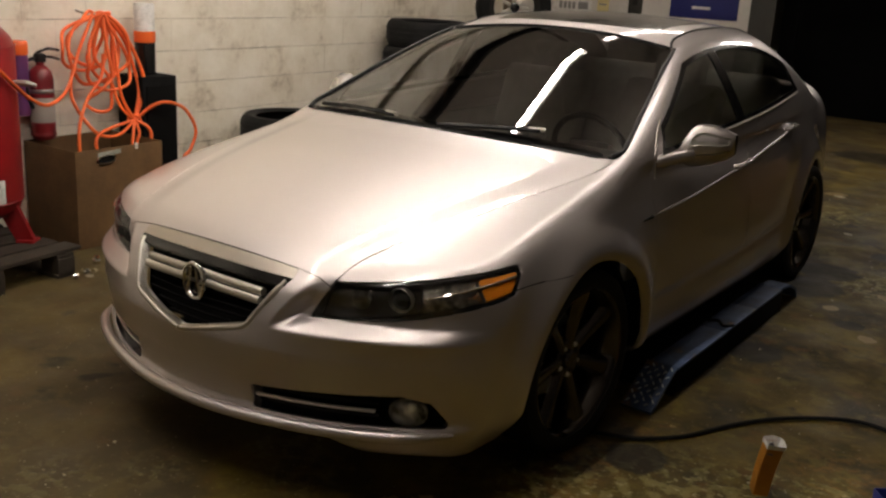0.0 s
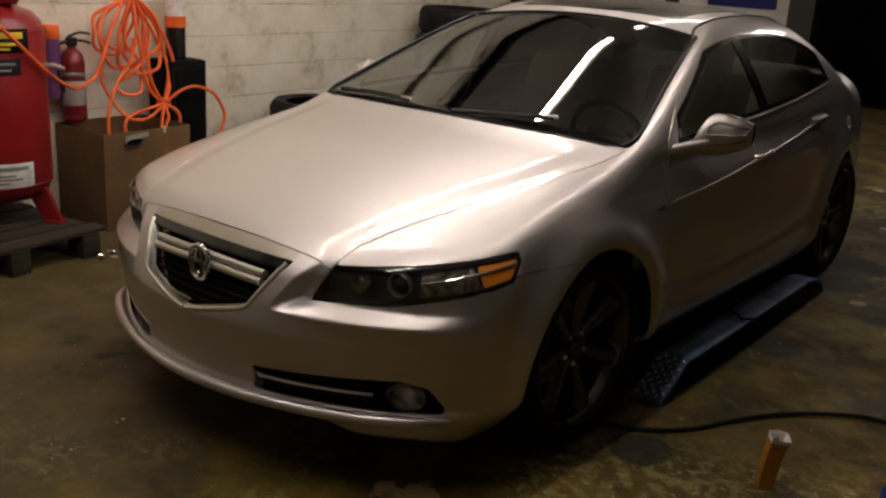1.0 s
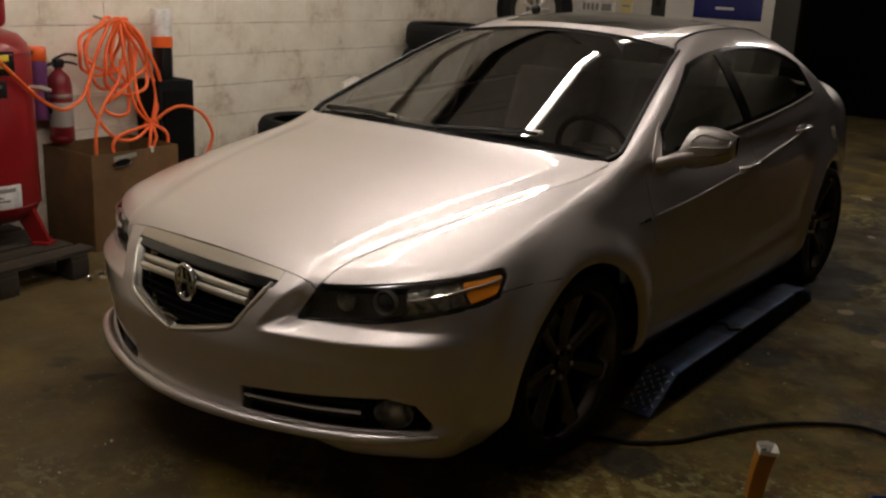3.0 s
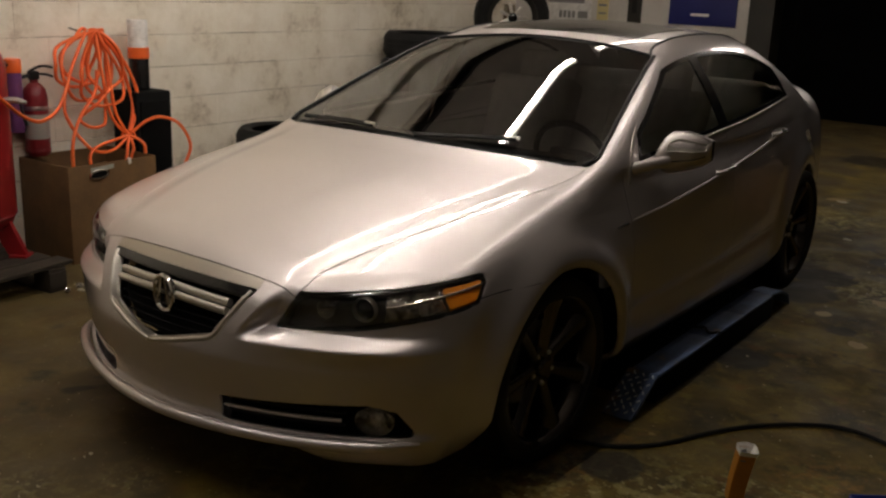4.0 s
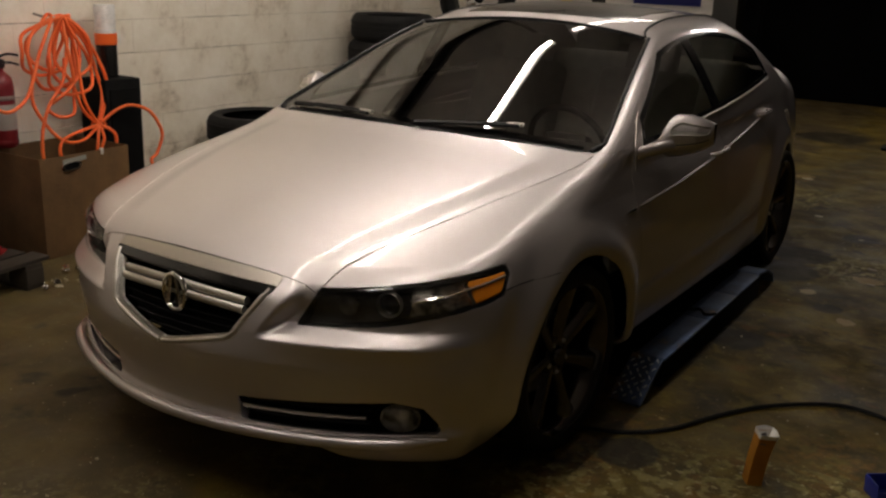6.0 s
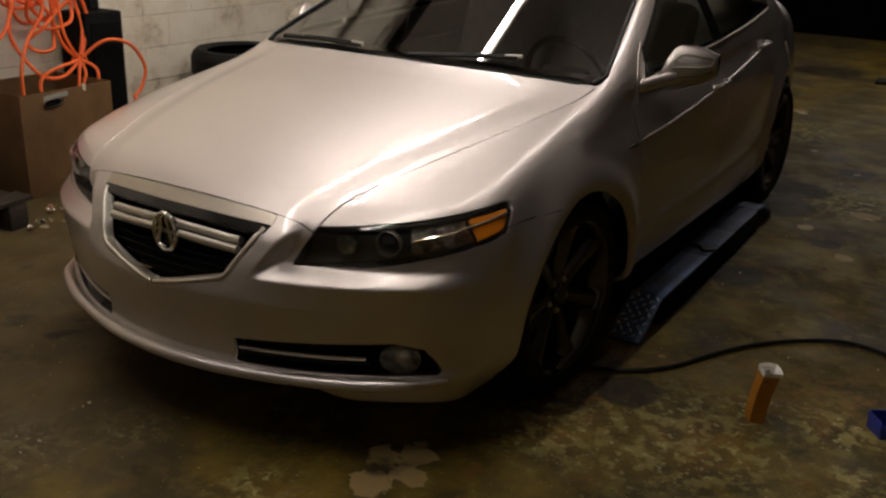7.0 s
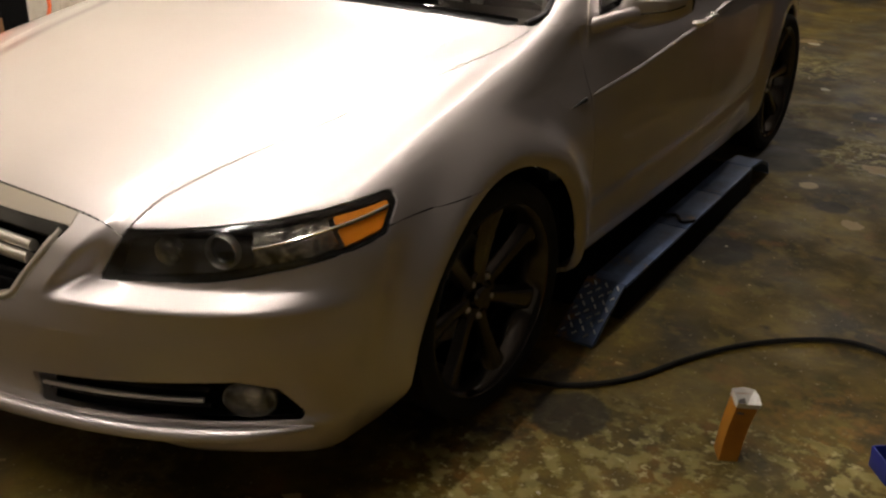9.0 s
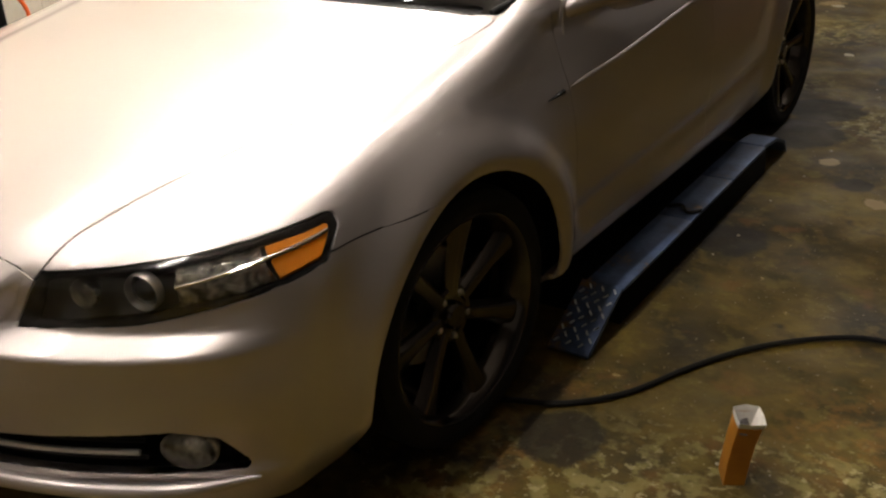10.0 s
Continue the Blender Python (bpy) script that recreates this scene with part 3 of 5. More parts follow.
# rounded lip along the foot of the bumper
pts = [(x, front_y(abs(x), 0.272) - 0.010 - 0.018 * ease(0.30, 0.70, abs(x)) + 0.034 * ease(0.72, 0.84, abs(x)), 0.256 + 0.012 * x * x) for x in np.linspace(-0.82, 0.82, 67)]
part("bumper_lip", tube(bmesh.new(), [tuple(map(float, p)) for p in pts], [0.0185 - 0.0125 * float(ease(0.70, 0.84, abs(p[0]))) for p in pts], 12), SILVER, car)

MIRROR_TOP = knots((0, 0.990), (0.14, 1.058), (0.28, 1.076), (0.50, 1.074), (0.85, 1.054), (1, 1.042))
MIRROR_FOOT = knots((0, 0.930), (0.2, 0.908), (0.5, 0.918), (0.85, 0.943), (1, 0.965))


def mirror_point(u, a):
    """A point of the mirror shell: u from the arm to the tip, a round the section (pi: straight ahead)."""
    top, low = float(MIRROR_TOP(u)), float(MIRROR_FOOT(u))
    c, s = math.cos(a), math.sin(a)
    c, s = math.copysign(abs(c) ** 0.55, c), math.copysign(abs(s) ** 0.60, s)
    deep = 0.066 * (1 - 0.55 * float(ease(0.75, 1.05, u))) * (1 - 0.25 * float(ease(0.2, -0.1, u)))
    z = (top + low) / 2 + s * (top - low) / 2
    return 0.858 + 0.170 * u, 0.748 + 0.095 * u + c * deep + (0.030 * s * s if s < 0 and c < 0 else 0.046 * s * s if c < 0 else 0), z


# windows: black surround, glass in two panes, bright belt strip
w_in, w_trim = cut(side_glass, window_field(0.016))
front_pane, rest = cut(w_in, lambda x, y, z: y - 1.475 + 0.10 * (z - 1.0))
pillar, rear_pane = cut(rest, lambda x, y, z: y - 1.56 + 0.10 * (z - 1.0))
for flip in (False, True):
    turn = mirrored if flip else (lambda m: m)
    sgn = -1 if flip else 1
    panel("window_trim", turn(w_trim), BLACK_GLOSS, car, "black window surround", gap=0, depth=0.01)
    panel("center_pillar", turn(pillar), BLACK_GLOSS, car, "black center pillar", gap=0, depth=0.01, sink=0.002)
    for m in (front_pane, rear_pane):
        panel("side_window", turn(m), SIDE_GLASS, car, "dark tinted side window", depth=0.0, sink=0.005)
    pts = []
    for y in np.linspace(0.66, 2.56, 30):
        z = belt(y) + 0.004
        pts.append((sgn * (flank_x(y, z) + 0.002), y, z))
    part("belt_strip", tube(bmesh.new(), pts, 0.006, 6), SATIN_CHROME, car, "bright belt strip")
    for y0, y1 in ((0.395, 0.472), (0.515, 1.485), (1.515, 2.36)):
        pts = [(sgn * (flank_x(y, 0.748 + 0.078 * (y - 0.33)) - 0.001), y, 0.748 + 0.078 * (y - 0.33)) for y in np.linspace(y0, y1, 24)]
        part("side_molding", tube(bmesh.new(), pts, ([0.002] + [0.0075] * 22 + [0.004]) if y0 > 0.4 else [0.002 + 0.0055 * i / 23 for i in range(24)], 8), SILVER if y0 > 0.4 else BLACK_PLASTIC, car)
    for y, z in ((1.40, 0.842), (2.25, 0.912)):
        x = flank_x(y, z)
        base = part("door_handle", tube(bmesh.new(), spline([(sgn * (x - 0.01), y - 0.10, z - 0.004), (sgn * (x + 0.020), y - 0.078, z), (sgn * (x + 0.025), y, z + 0.003), (sgn * (x + 0.020), y + 0.073, z + 0.004), (sgn * (x - 0.01), y + 0.10, z)], 5), 0.0085, 8, flat=1.2), SILVER, car)
        bm = tube(bmesh.new(), [(sgn * (x + 0.029), y - 0.05, z + 0.007), (sgn * (x + 0.031), y + 0.06, z + 0.009)], 0.0032, 6)
        part("handle_strip", bm, CHROME, base, "chrome strip on the handle")
    # chrome beads added to give the glint of the tail lamp's tip
    bm = bmesh.new()
    for i in range(4):
        for j in range(3):
            y, z = 2.870 + 0.022 * i - 0.5 * (0.022 * j - 0.022) + 0.004 * (j % 2), 0.798 + 0.022 * j + 0.005 * (i % 2)
            bmesh.ops.create_icosphere(bm, subdivisions=2, radius=0.010, matrix=pose(sgn * (flank_x(y, z) - 0.002), y, z))
    part("glint_beads", bm, CHROME, car, "chrome beads added for the tail lamp tip's glint")
    # bright strip added for the light along the door's sail edge below the mirror
    pts = spline([(sgn * (flank_x(y, z) + 0.001), y, z) for y, z in ((0.545, 0.885), (0.551, 0.945), (0.577, 0.992), (0.643, 1.044), (0.700, 1.078))], 5)
    part("door_edge_strip", tube(bmesh.new(), pts, 0.0030, 6), SATIN_CHROME, car, "thin bright strip added for the light on the door edge")
    # side mirror: swept-back silver shell on a short arm, clear signal strip, glass behind
    bm = bmesh.new()
    rings = [[bm.verts.new((sgn * p[0], p[1], p[2])) for p in (mirror_point(u, a) for a in np.linspace(0, 2 * math.pi, 28, endpoint=False))] for u in np.linspace(0, 1, 22)]
    for p, q in zip(rings, rings[1:]):
        for j in range(28):
            bm.faces.new((p[j], p[(j + 1) % 28], q[(j + 1) % 28], q[j]))
    bm.faces.new(rings[0]), bm.faces.new(rings[-1])
    mirror = part("side_mirror", bm, SILVER, car, angle=50)
    bm = tube(bmesh.new(), spline([(sgn * 0.790, 0.575, 0.925), (sgn * 0.835, 0.600, 0.940), (sgn * 0.875, 0.66, 0.953), (sgn * 0.91, 0.72, 0.96)], 5), 0.026, 14, flat=0.85)
    part("mirror_arm", bm, SILVER, mirror)
    seam = [mirror_point(u, math.pi + 0.20) for u in np.linspace(0.04, 0.97, 16)]
    part("mirror_seam", tube(bmesh.new(), [(sgn * x, y - 0.0005, z) for x, y, z in seam], 0.0022, 6), BLACK_PLASTIC, mirror, "dark seam under the shell")
    bm = bmesh.new()
    low = [mirror_point(u, math.pi - 0.02) for u in np.linspace(0.28, 0.96, 9)]
    high = [mirror_point(u, math.pi - 0.25 - 0.30 * ease(0.28, 0.42, u)) for u in np.linspace(0.28, 0.96, 9)]
    for dy in (0.004, -0.0035):
        rows = [[bm.verts.new((sgn * x, y + dy, z)) for x, y, z in line] for line in (low, high)]
        for j in range(8):
            bm.faces.new((rows[0][j], rows[0][j + 1], rows[1][j + 1], rows[1][j]))
    signal = part("mirror_signal", bm, SIGNAL_LENS, mirror, "clear turn signal strip")
    rim = [(sgn * x, y - 0.004, z) for x, y, z in low + high[::-1]]
    part("signal_rim", tube(bmesh.new(), rim, 0.0024, 6, closed=True), SATIN_CHROME, signal, "bright signal rim")
    bm = box(bmesh.new(), (0.13, 0.004, 0.085), (sgn * 0.955, 0.858, 0.995), (0, 0, sgn * 22), 0.002)
    part("mirror_glass", bm, CHROME, mirror, "mirror glass")

# black seals round the windshield and along the roof
for sgn in (-1, 1):
    pts = []
    for y in np.linspace(0.362, 1.20, 40):
        x = 0.787 - 0.235 * (y - 0.35) - 0.040 * ease(0.43, 0.352, y)
        pts.append((sgn * x, y, top_z(x, y) + 0.001))
    part("windshield_seal", tube(bmesh.new(), pts, 0.0085, 8), BLACK_PLASTIC, car, "black windshield seal")
    pts = []
    for y in np.linspace(1.20, 2.50, 26):
        x = 0.537 - 0.03 * (y - 1.2) + 0.046 * ease(1.30, 1.15, y)
        pts.append((sgn * x, y, top_z(x, y)))
    part("roof_seal", tube(bmesh.new(), pts, 0.006, 8), BLACK_PLASTIC, car, "black roof seal")
pts = [(x, 1.238 - 0.12 * x * x, top_z(abs(x), 1.238 - 0.12 * x * x)) for x in np.linspace(-0.57, 0.57, 30)]
part("windshield_seal", tube(bmesh.new(), pts, 0.005, 8), BLACK_PLASTIC, car, "black windshield seal")

# wipers along the foot of the windshield
for pivot, tip, bend in (((0.03, 0.275), (0.44, 0.375), 0.0), ((-0.66, 0.36), (-0.22, 0.30), 0.0)):
    pts = []
    for u in np.linspace(0, 1, 14):
        x, y = pivot[0] + (tip[0] - pivot[0]) * u, pivot[1] + (tip[1] - pivot[1]) * u
        pts.append((x, y, top_z(abs(x), y) + 0.016))
    wiper = part("wiper_arm", tube(bmesh.new(), pts, [0.011] * 4 + [0.008] * 10, 6), BLACK_PLASTIC, car, "black wiper arm")
    blade = [(x + 0.01, y + 0.018, z + 0.004) for x, y, z in pts[3:]]
    part("wiper_blade", tube(bmesh.new(), blade, 0.006, 6), RUBBER, wiper)
    part("blade_tip", tube(bmesh.new(), blade[-3:], 0.008, 6), SATIN_CHROME, wiper, "bright metallic blade end")

# wheels
def make_wheel():
    m = pose(0, 0, 0, 0, 90, 0)
    R, T = 0.262, 0.327
    prof = [(R - 0.012, -0.105), (R, -0.115), (R + 0.002, -0.108), (R - 0.022, -0.09), (R - 0.03, -0.02), (R - 0.024, 0.055), (R - 0.012, 0.082), (R + 0.004, 0.098), (R + 0.008, 0.106), (R + 0.002, 0.110), (R - 0.008, 0.104), (R - 0.016, 0.088), (R - 0.034, 0.05), (R - 0.04, -0.02), (R - 0.03, -0.10), (R - 0.012, -0.105)]
    wheel = part("wheel", lathe(bmesh.new(), prof, 72, m), RIM, None, "dark gunmetal seven-spoke alloy wheel")
    tyre = [(R, -0.108), (R + 0.02, -0.118), (T - 0.025, -0.120), (T - 0.006, -0.108), (T, -0.085), (T, 0.085), (T - 0.006, 0.106), (T - 0.025, 0.118), (R + 0.02, 0.116), (R + 0.002, 0.107), (R - 0.004, 0.0), (R, -0.108)]
    part("tyre", lathe(bmesh.new(), tyre, 72, m), RUBBER, wheel, "low-profile black tyre")
    for i in range(7):
        a = 360 / 7 * i + 17
        bm = bmesh.new()
        rows = []
        for u in np.linspace(0, 1, 7):
            r, w = 0.050 + (R - 0.014 - 0.050) * u, 0.0215 + 0.003 * u + 0.016 * u ** 6
            z = 0.062 + 0.026 * u ** 1.5
            t = 0.026
            rows.append([bm.verts.new(m @ (pose(0, 0, 0, 0, 0, a) @ Vector((r, w * k, z + dz)))) for k, dz in ((-1.25, -t), (-0.85, -0.007), (-0.70, -0.003), (-0.40, -0.0008), (0, 0.0), (0.40, -0.0008), (0.70, -0.003), (0.85, -0.007), (1.25, -t))])
        for p, q in zip(rows, rows[1:]):
            for j in range(9):
                bm.faces.new((p[j], p[(j + 1) % 9], q[(j + 1) % 9], q[j]))
        bm.faces.new(rows[0]), bm.faces.new(rows[-1][::-1])
        part("spoke", bm, RIM, wheel, angle=40)
        if i < 5:
            c = 2 * math.pi * i / 5
            part("lug_nut", lathe(bmesh.new(), [(0.010, 0.03), (0.010, 0.058), (0.006, 0.064), (0, 0.064)], 8, m @ pose(0.057 * math.cos(c), 0.057 * math.sin(c), 0)), SATIN_CHROME, wheel)
    part("hub_cap", lathe(bmesh.new(), [(0.074, 0.0), (0.074, 0.052), (0.068, 0.058), (0.036, 0.056), (0.033, 0.070), (0.028, 0.075), (0.0, 0.077)], 36, m), RIM, wheel)
    part("brake_disc", lathe(bmesh.new(), [(0.0, 0.0), (0.15, 0.0), (0.155, -0.012), (0.15, -0.024), (0.0, -0.024)], 40, m @ pose(0, 0, -0.02)), STEEL, wheel, "dull steel brake disc")
    bm = box(bmesh.new(), (0.05, 0.11, 0.09), (0.0, 0.12, 0.05), (0, 0, 0), 0.012)
    part("brake_caliper", bm, BLACK_PLASTIC, wheel)
    return wheel


wheel = make_wheel()
wheel.parent = car
wheel.matrix_basis = pose(0.79, 0.0, HUB_Z, 0, 0, -3)
copy_thing(wheel, pose(0.725, AXLE_R, HUB_Z, 25, 0, 0))
copy_thing(wheel, pose(-0.79, 0.0, HUB_Z, 10, 0, 177))
copy_thing(wheel, pose(-0.725, AXLE_R, HUB_Z, 40, 0, 180))
for sgn in (-1, 1):
    for y in (0.0, AXLE_R):
        bm = lathe(bmesh.new(), [(0.0, 0.0), (0.41, 0.0), (0.41, 0.36 if y == 0 else 0.20)], 40, pose(sgn * 0.52, y - 0.015, 0.29, 0, sgn * 90, 0), 0, 360)
        bmesh.ops.bisect_plane(bm, geom=bm.verts[:] + bm.edges[:] + bm.faces[:], plane_co=(0, 0, 0.19), plane_no=(0, 0, 1), clear_inner=True)
        part("wheel_liner", bm, MATT_BLACK, car, "black wheel-well liner")
bm = box(bmesh.new(), (1.04, 4.1, 0.06), (0, 1.42, 0.235))
part("underbody", bm, MATT_BLACK, car, "black underbody")
for sgn in (-1, 1):
    for y, l in ((1.37, 1.86),):
        bm = box(bmesh.new(), (0.31, l, 0.05), (sgn * 0.675, y, 0.245))
        part("floor_pan", bm, MATT_BLACK, car)

# interior, seen dimly through the darkened windshield
bm = box(bmesh.new(), (1.4, 2.9, 0.04), (0, 1.75, 0.32))
part("cabin_floor", bm, MATT_BLACK, car)
bm = bmesh.new()
vs = []
for x in np.linspace(-0.70, 0.70, 15):
    vs.append([bm.verts.new((x, y + 0.06 * (x / 0.7) ** 2, z)) for y, z in ((0.32, 0.915), (0.50, 0.925), (0.72, 0.925), (0.80, 0.90), (0.82, 0.70), (0.70, 0.45))])
for p, q in zip(vs, vs[1:]):
    for j in range(5):
        bm.faces.new((p[j], q[j], q[j + 1], p[j + 1]))
part("dashboard", bm, BLACK_PLASTIC, car, "black dashboard")
bm = tube(bmesh.new(), [(0.36 + 0.18 * math.cos(a), 0.96 - 0.07 * math.sin(a), 0.86 + 0.17 * math.sin(a)) for a in np.linspace(0, 2 * math.pi, 32, endpoint=False)], 0.014, 8, closed=True)
steer = part("steering_wheel", bm, BLACK_PLASTIC, car)
part("steering_hub", box(bmesh.new(), (0.20, 0.08, 0.12), (0.36, 0.95, 0.85), (-20, 0, 0), 0.02), BLACK_PLASTIC, steer)
for x, y, w in ((0.36, 1.45, 0.50), (-0.36, 1.45, 0.50), (0.0, 2.32, 1.20)):
    seat = part("seat", box(bmesh.new(), (w, 0.50, 0.16), (x, y - 0.05, 0.52), (6, 0, 0), 0.05, 3), CLOTH, car, "pale grey cloth seat")
    part("backrest", box(bmesh.new(), (w, 0.14, 0.62), (x, y + 0.27, 0.82), (-20, 0, 0), 0.05, 3), CLOTH, seat)
    for dx in ((0,) if w < 1 else (-0.35, 0.35)):
        part("headrest", box(bmesh.new(), (0.26, 0.09, 0.17), (x + dx, y + 0.40, 1.17), (-12, 0, 0), 0.04, 3), CLOTH, seat)

part("parcel_shelf", box(bmesh.new(), (1.10, 0.40, 0.03), (0, 2.86, 0.93), (0, 0, 0), 0.01), CLOTH, car, "pale rear parcel shelf")
for sgn in (-1, 1):
    part("door_lining", box(bmesh.new(), (0.03, 1.75, 0.42), (sgn * 0.735, 1.45, 0.66), (0, -sgn * 4, 0), 0.012), CLOTH, car, "pale inner door lining")

# ---- the garage ----
WX, NY, EX, SY, FARY = -2.75, 5.2, 6.5, -6.0, 10.6


# worn, flaking places and oil spots on the floor: x, y, radius
WORN_SPOTS = [(1.33, -0.10, 0.46), (0.55, -1.25, 0.28), (1.03, -0.28, 0.30), (1.75, 0.25, 0.22), (1.47, 0.22, 0.14), (1.85, -0.02, 0.10), (1.30, 2.9, 0.4), (0.62, 3.4, 0.3), (-0.24, -1.32, 0.22), (-0.05, -1.06, 0.15), (0.45, -1.05, 0.12), (0.5, 4.6, 0.5), (-0.6, -1.6, 0.5)]
# patches where the paint has come off
BARE_SPOTS = [(0.735, -0.655, 0.10), (0.665, -0.725, 0.085), (0.775, -0.76, 0.085), (0.715, -0.86, 0.10), (1.37, 2.71, 0.11), (1.41, 1.95, 0.07), (1.15, 2.31, 0.06), (1.63, 2.73, 0.07), (0.35, 5.38, 0.12)]
RUST_SPOTS = [(1.02, -0.02, 0.22), (1.00, -0.30, 0.20), (1.42, -0.10, 0.20), (1.72, 0.45, 0.30), (1.02, 0.36, 0.14)]
OIL_SPOTS = [(1.06, 1.40, 0.17), (0.95, 2.62, 0.26), (1.10, 0.09, 0.15), (0.95, 3.0, 0.25), (1.15, 3.60, 0.15), (1.30, 2.10, 0.10), (0.1, 7.6, 0.5)]


def floor_material():
    m = mat("stained_concrete_floor", (0.1, 0.1, 0.1), 0.6)
    tc = node(m, "ShaderNodeTexCoord")

    def noise_at(scale, detail=6.0, rough=0.6, distort=0.0):
        n = node(m, "ShaderNodeTexNoise", Scale=scale, Detail=detail, Roughness=rough, Distortion=distort)
        link(m, tc, "Object", n, "Vector")
        return n

    def band(src, out, lo, hi):
        r = node(m, "ShaderNodeMapRange", From_Min=lo, From_Max=hi)
        r.interpolation_type = "SMOOTHSTEP"
        link(m, src, out, r, "Value")
        return r

    def over(fac, a, color):
        mx = m.node_tree.nodes.new("ShaderNodeMix")
        mx.data_type = "RGBA"
        link(m, fac, 0, mx, 0)
        m.node_tree.links.new(a, mx.inputs[6])
        mx.inputs[7].default_value = (*color, 1)
        return mx.outputs[2]

    def times(a, b, k=None):
        t = node(m, "ShaderNodeMath")
        t.operation = "MULTIPLY"
        link(m, a, 0, t, 0)
        if b is None:
            t.inputs[1].default_value = k
        else:
            link(m, b, 0, t, 1)
        return t

    base = ramp_node(m, [(0.30, (0.015, 0.010, 0.0010)), (0.42, (0.044, 0.030, 0.003)), (0.52, (0.092, 0.062, 0.006)), (0.62, (0.146, 0.099, 0.011)), (0.74, (0.21, 0.146, 0.022))])
    big = noise_at(2.4, 7, 0.55, 0.25)
    link(m, big, "Fac", base, 0)
    col = base.outputs[0]
    mid = noise_at(3.6, 5, 0.55, 0.2)
    col = over(times(band(mid, "Fac", 0.48, 0.62), None, 0.50), col, (0.036, 0.024, 0.004))
    pale = noise_at(9.0, 6, 0.60, 0.2)
    col = over(times(band(pale, "Fac", 0.54, 0.66), None, 0.34), col, (0.21, 0.168, 0.032))
    red = noise_at(6.1, 5, 0.55, 0.2)
    col = over(times(band(red, "Fac", 0.58, 0.70), None, 0.45), col, (0.17, 0.068, 0.014))
    green = noise_at(5.2, 5, 0.55, 0.2)
    col = over(times(band(green, "Fac", 0.55, 0.70), None, 0.4), col, (0.085, 0.076, 0.022))
    chips = noise_at(17.0, 4, 0.55, 0.1)
    where = noise_at(0.75, 2, 0.5)

    def near(x, y, r):
        v = m.node_tree.nodes.new("ShaderNodeVectorMath")
        v.operation = "DISTANCE"
        link(m, tc, "Object", v, 0)
        v.inputs[1].default_value = (x, y, 0)
        g = node(m, "ShaderNodeMapRange", From_Min=r, From_Max=0.25 * r)
        link(m, v, "Value", g, "Value")
        return g

    spread = band(where, "Fac", 0.60, 0.74)
    for x, y, r in WORN_SPOTS:
        add = node(m, "ShaderNodeMath")
        add.operation = "MAXIMUM"
        link(m, spread, 0, add, 0), link(m, near(x, y, r), 0, add, 1)
        spread = add
    clumps = noise_at(8.0, 5, 0.55, 0.1)
    col = over(times(times(band(clumps, "Fac", 0.47, 0.62), spread), None, 0.55), col, (0.046, 0.031, 0.005))
    rust = noise_at(15.0, 5, 0.6, 0.1)
    for x, y, r in RUST_SPOTS:
        col = over(times(times(band(rust, "Fac", 0.44, 0.64), near(x, y, r)), None, 0.55), col, (0.24, 0.115, 0.016))
    chip = times(band(chips, "Fac", 0.47, 0.60), spread)
    col = over(times(chip, None, 0.66), col, (0.33, 0.285, 0.105))
    curl = noise_at(32.0, 3, 0.55, 0.1)
    col = over(times(times(band(curl, "Fac", 0.58, 0.66), spread), None, 0.6), col, (0.50, 0.44, 0.23))
    fine = noise_at(22, 3, 0.5, 0.0)
    col = over(times(band(fine, "Fac", 0.50, 0.64), None, 0.26), col, (0.045, 0.029, 0.005))
    ochre = noise_at(14, 4, 0.55, 0.1)
    col = over(times(band(ochre, "Fac", 0.53, 0.66), None, 0.30), col, (0.175, 0.115, 0.012))
    edge = noise_at(15, 6, 0.62, 0.4)
    for x, y, r in BARE_SPOTS:
        add = node(m, "ShaderNodeMath")
        add.operation = "MULTIPLY_ADD"
        link(m, edge, "Fac", add, 0)
        add.inputs[1].default_value = 2.2
        link(m, near(x, y, r), 0, add, 2)
        col = over(times(band(add, 0, 1.52, 1.62), None, 0.9), col, (0.31, 0.222, 0.098))
    # the older, greyer coat of paint on the side of the block wall
    across = node(m, "ShaderNodeSeparateXYZ")
    link(m, tc, "Object", across, 0)
    wander = node(m, "ShaderNodeMath")
    wander.operation = "MULTIPLY_ADD"
    link(m, big, "Fac", wander, 0)
    wander.inputs[1].default_value = 1.6
    link(m, across, "X", wander, 2)
    col = over(times(band(wander, 0, 1.30, 0.60), None, 0.66), col, (0.072, 0.052, 0.026))
    specks = noise_at(55, 3, 0.6)
    col = over(times(band(specks, "Fac", 0.66, 0.70), None, 0.6), col, (0.34, 0.29, 0.19))
    oil = noise_at(3.3, 4, 0.5, 0.3)
    stain = band(oil, "Fac", 0.62, 0.70)
    fray = noise_at(13.0, 5, 0.6, 0.2)
    ragged = node(m, "ShaderNodeMath")
    ragged.operation = "ADD"
    link(m, times(oil, None, 0.45), 0, ragged, 0), link(m, times(fray, None, 0.60), 0, ragged, 1)
    for x, y, r in OIL_SPOTS:
        add = node(m, "ShaderNodeMath")
        add.operation = "MULTIPLY_ADD"
        link(m, near(x, y, r), 0, add, 0)
        add.inputs[1].default_value = 0.9
        link(m, ragged, 0, add, 2)
        b = band(add, 0, 0.74, 0.96)
        mx = node(m, "ShaderNodeMath")
        mx.operation = "MAXIMUM"
        link(m, stain, 0, mx, 0), link(m, b, 0, mx, 1)
        stain = mx
    col = over(times(stain, None, 0.82), col, (0.012, 0.009, 0.005))
    m.node_tree.links.new(col, bsdf(m).inputs["Base Color"])
    bsdf(m).inputs["Specular IOR Level"].default_value = 0.28
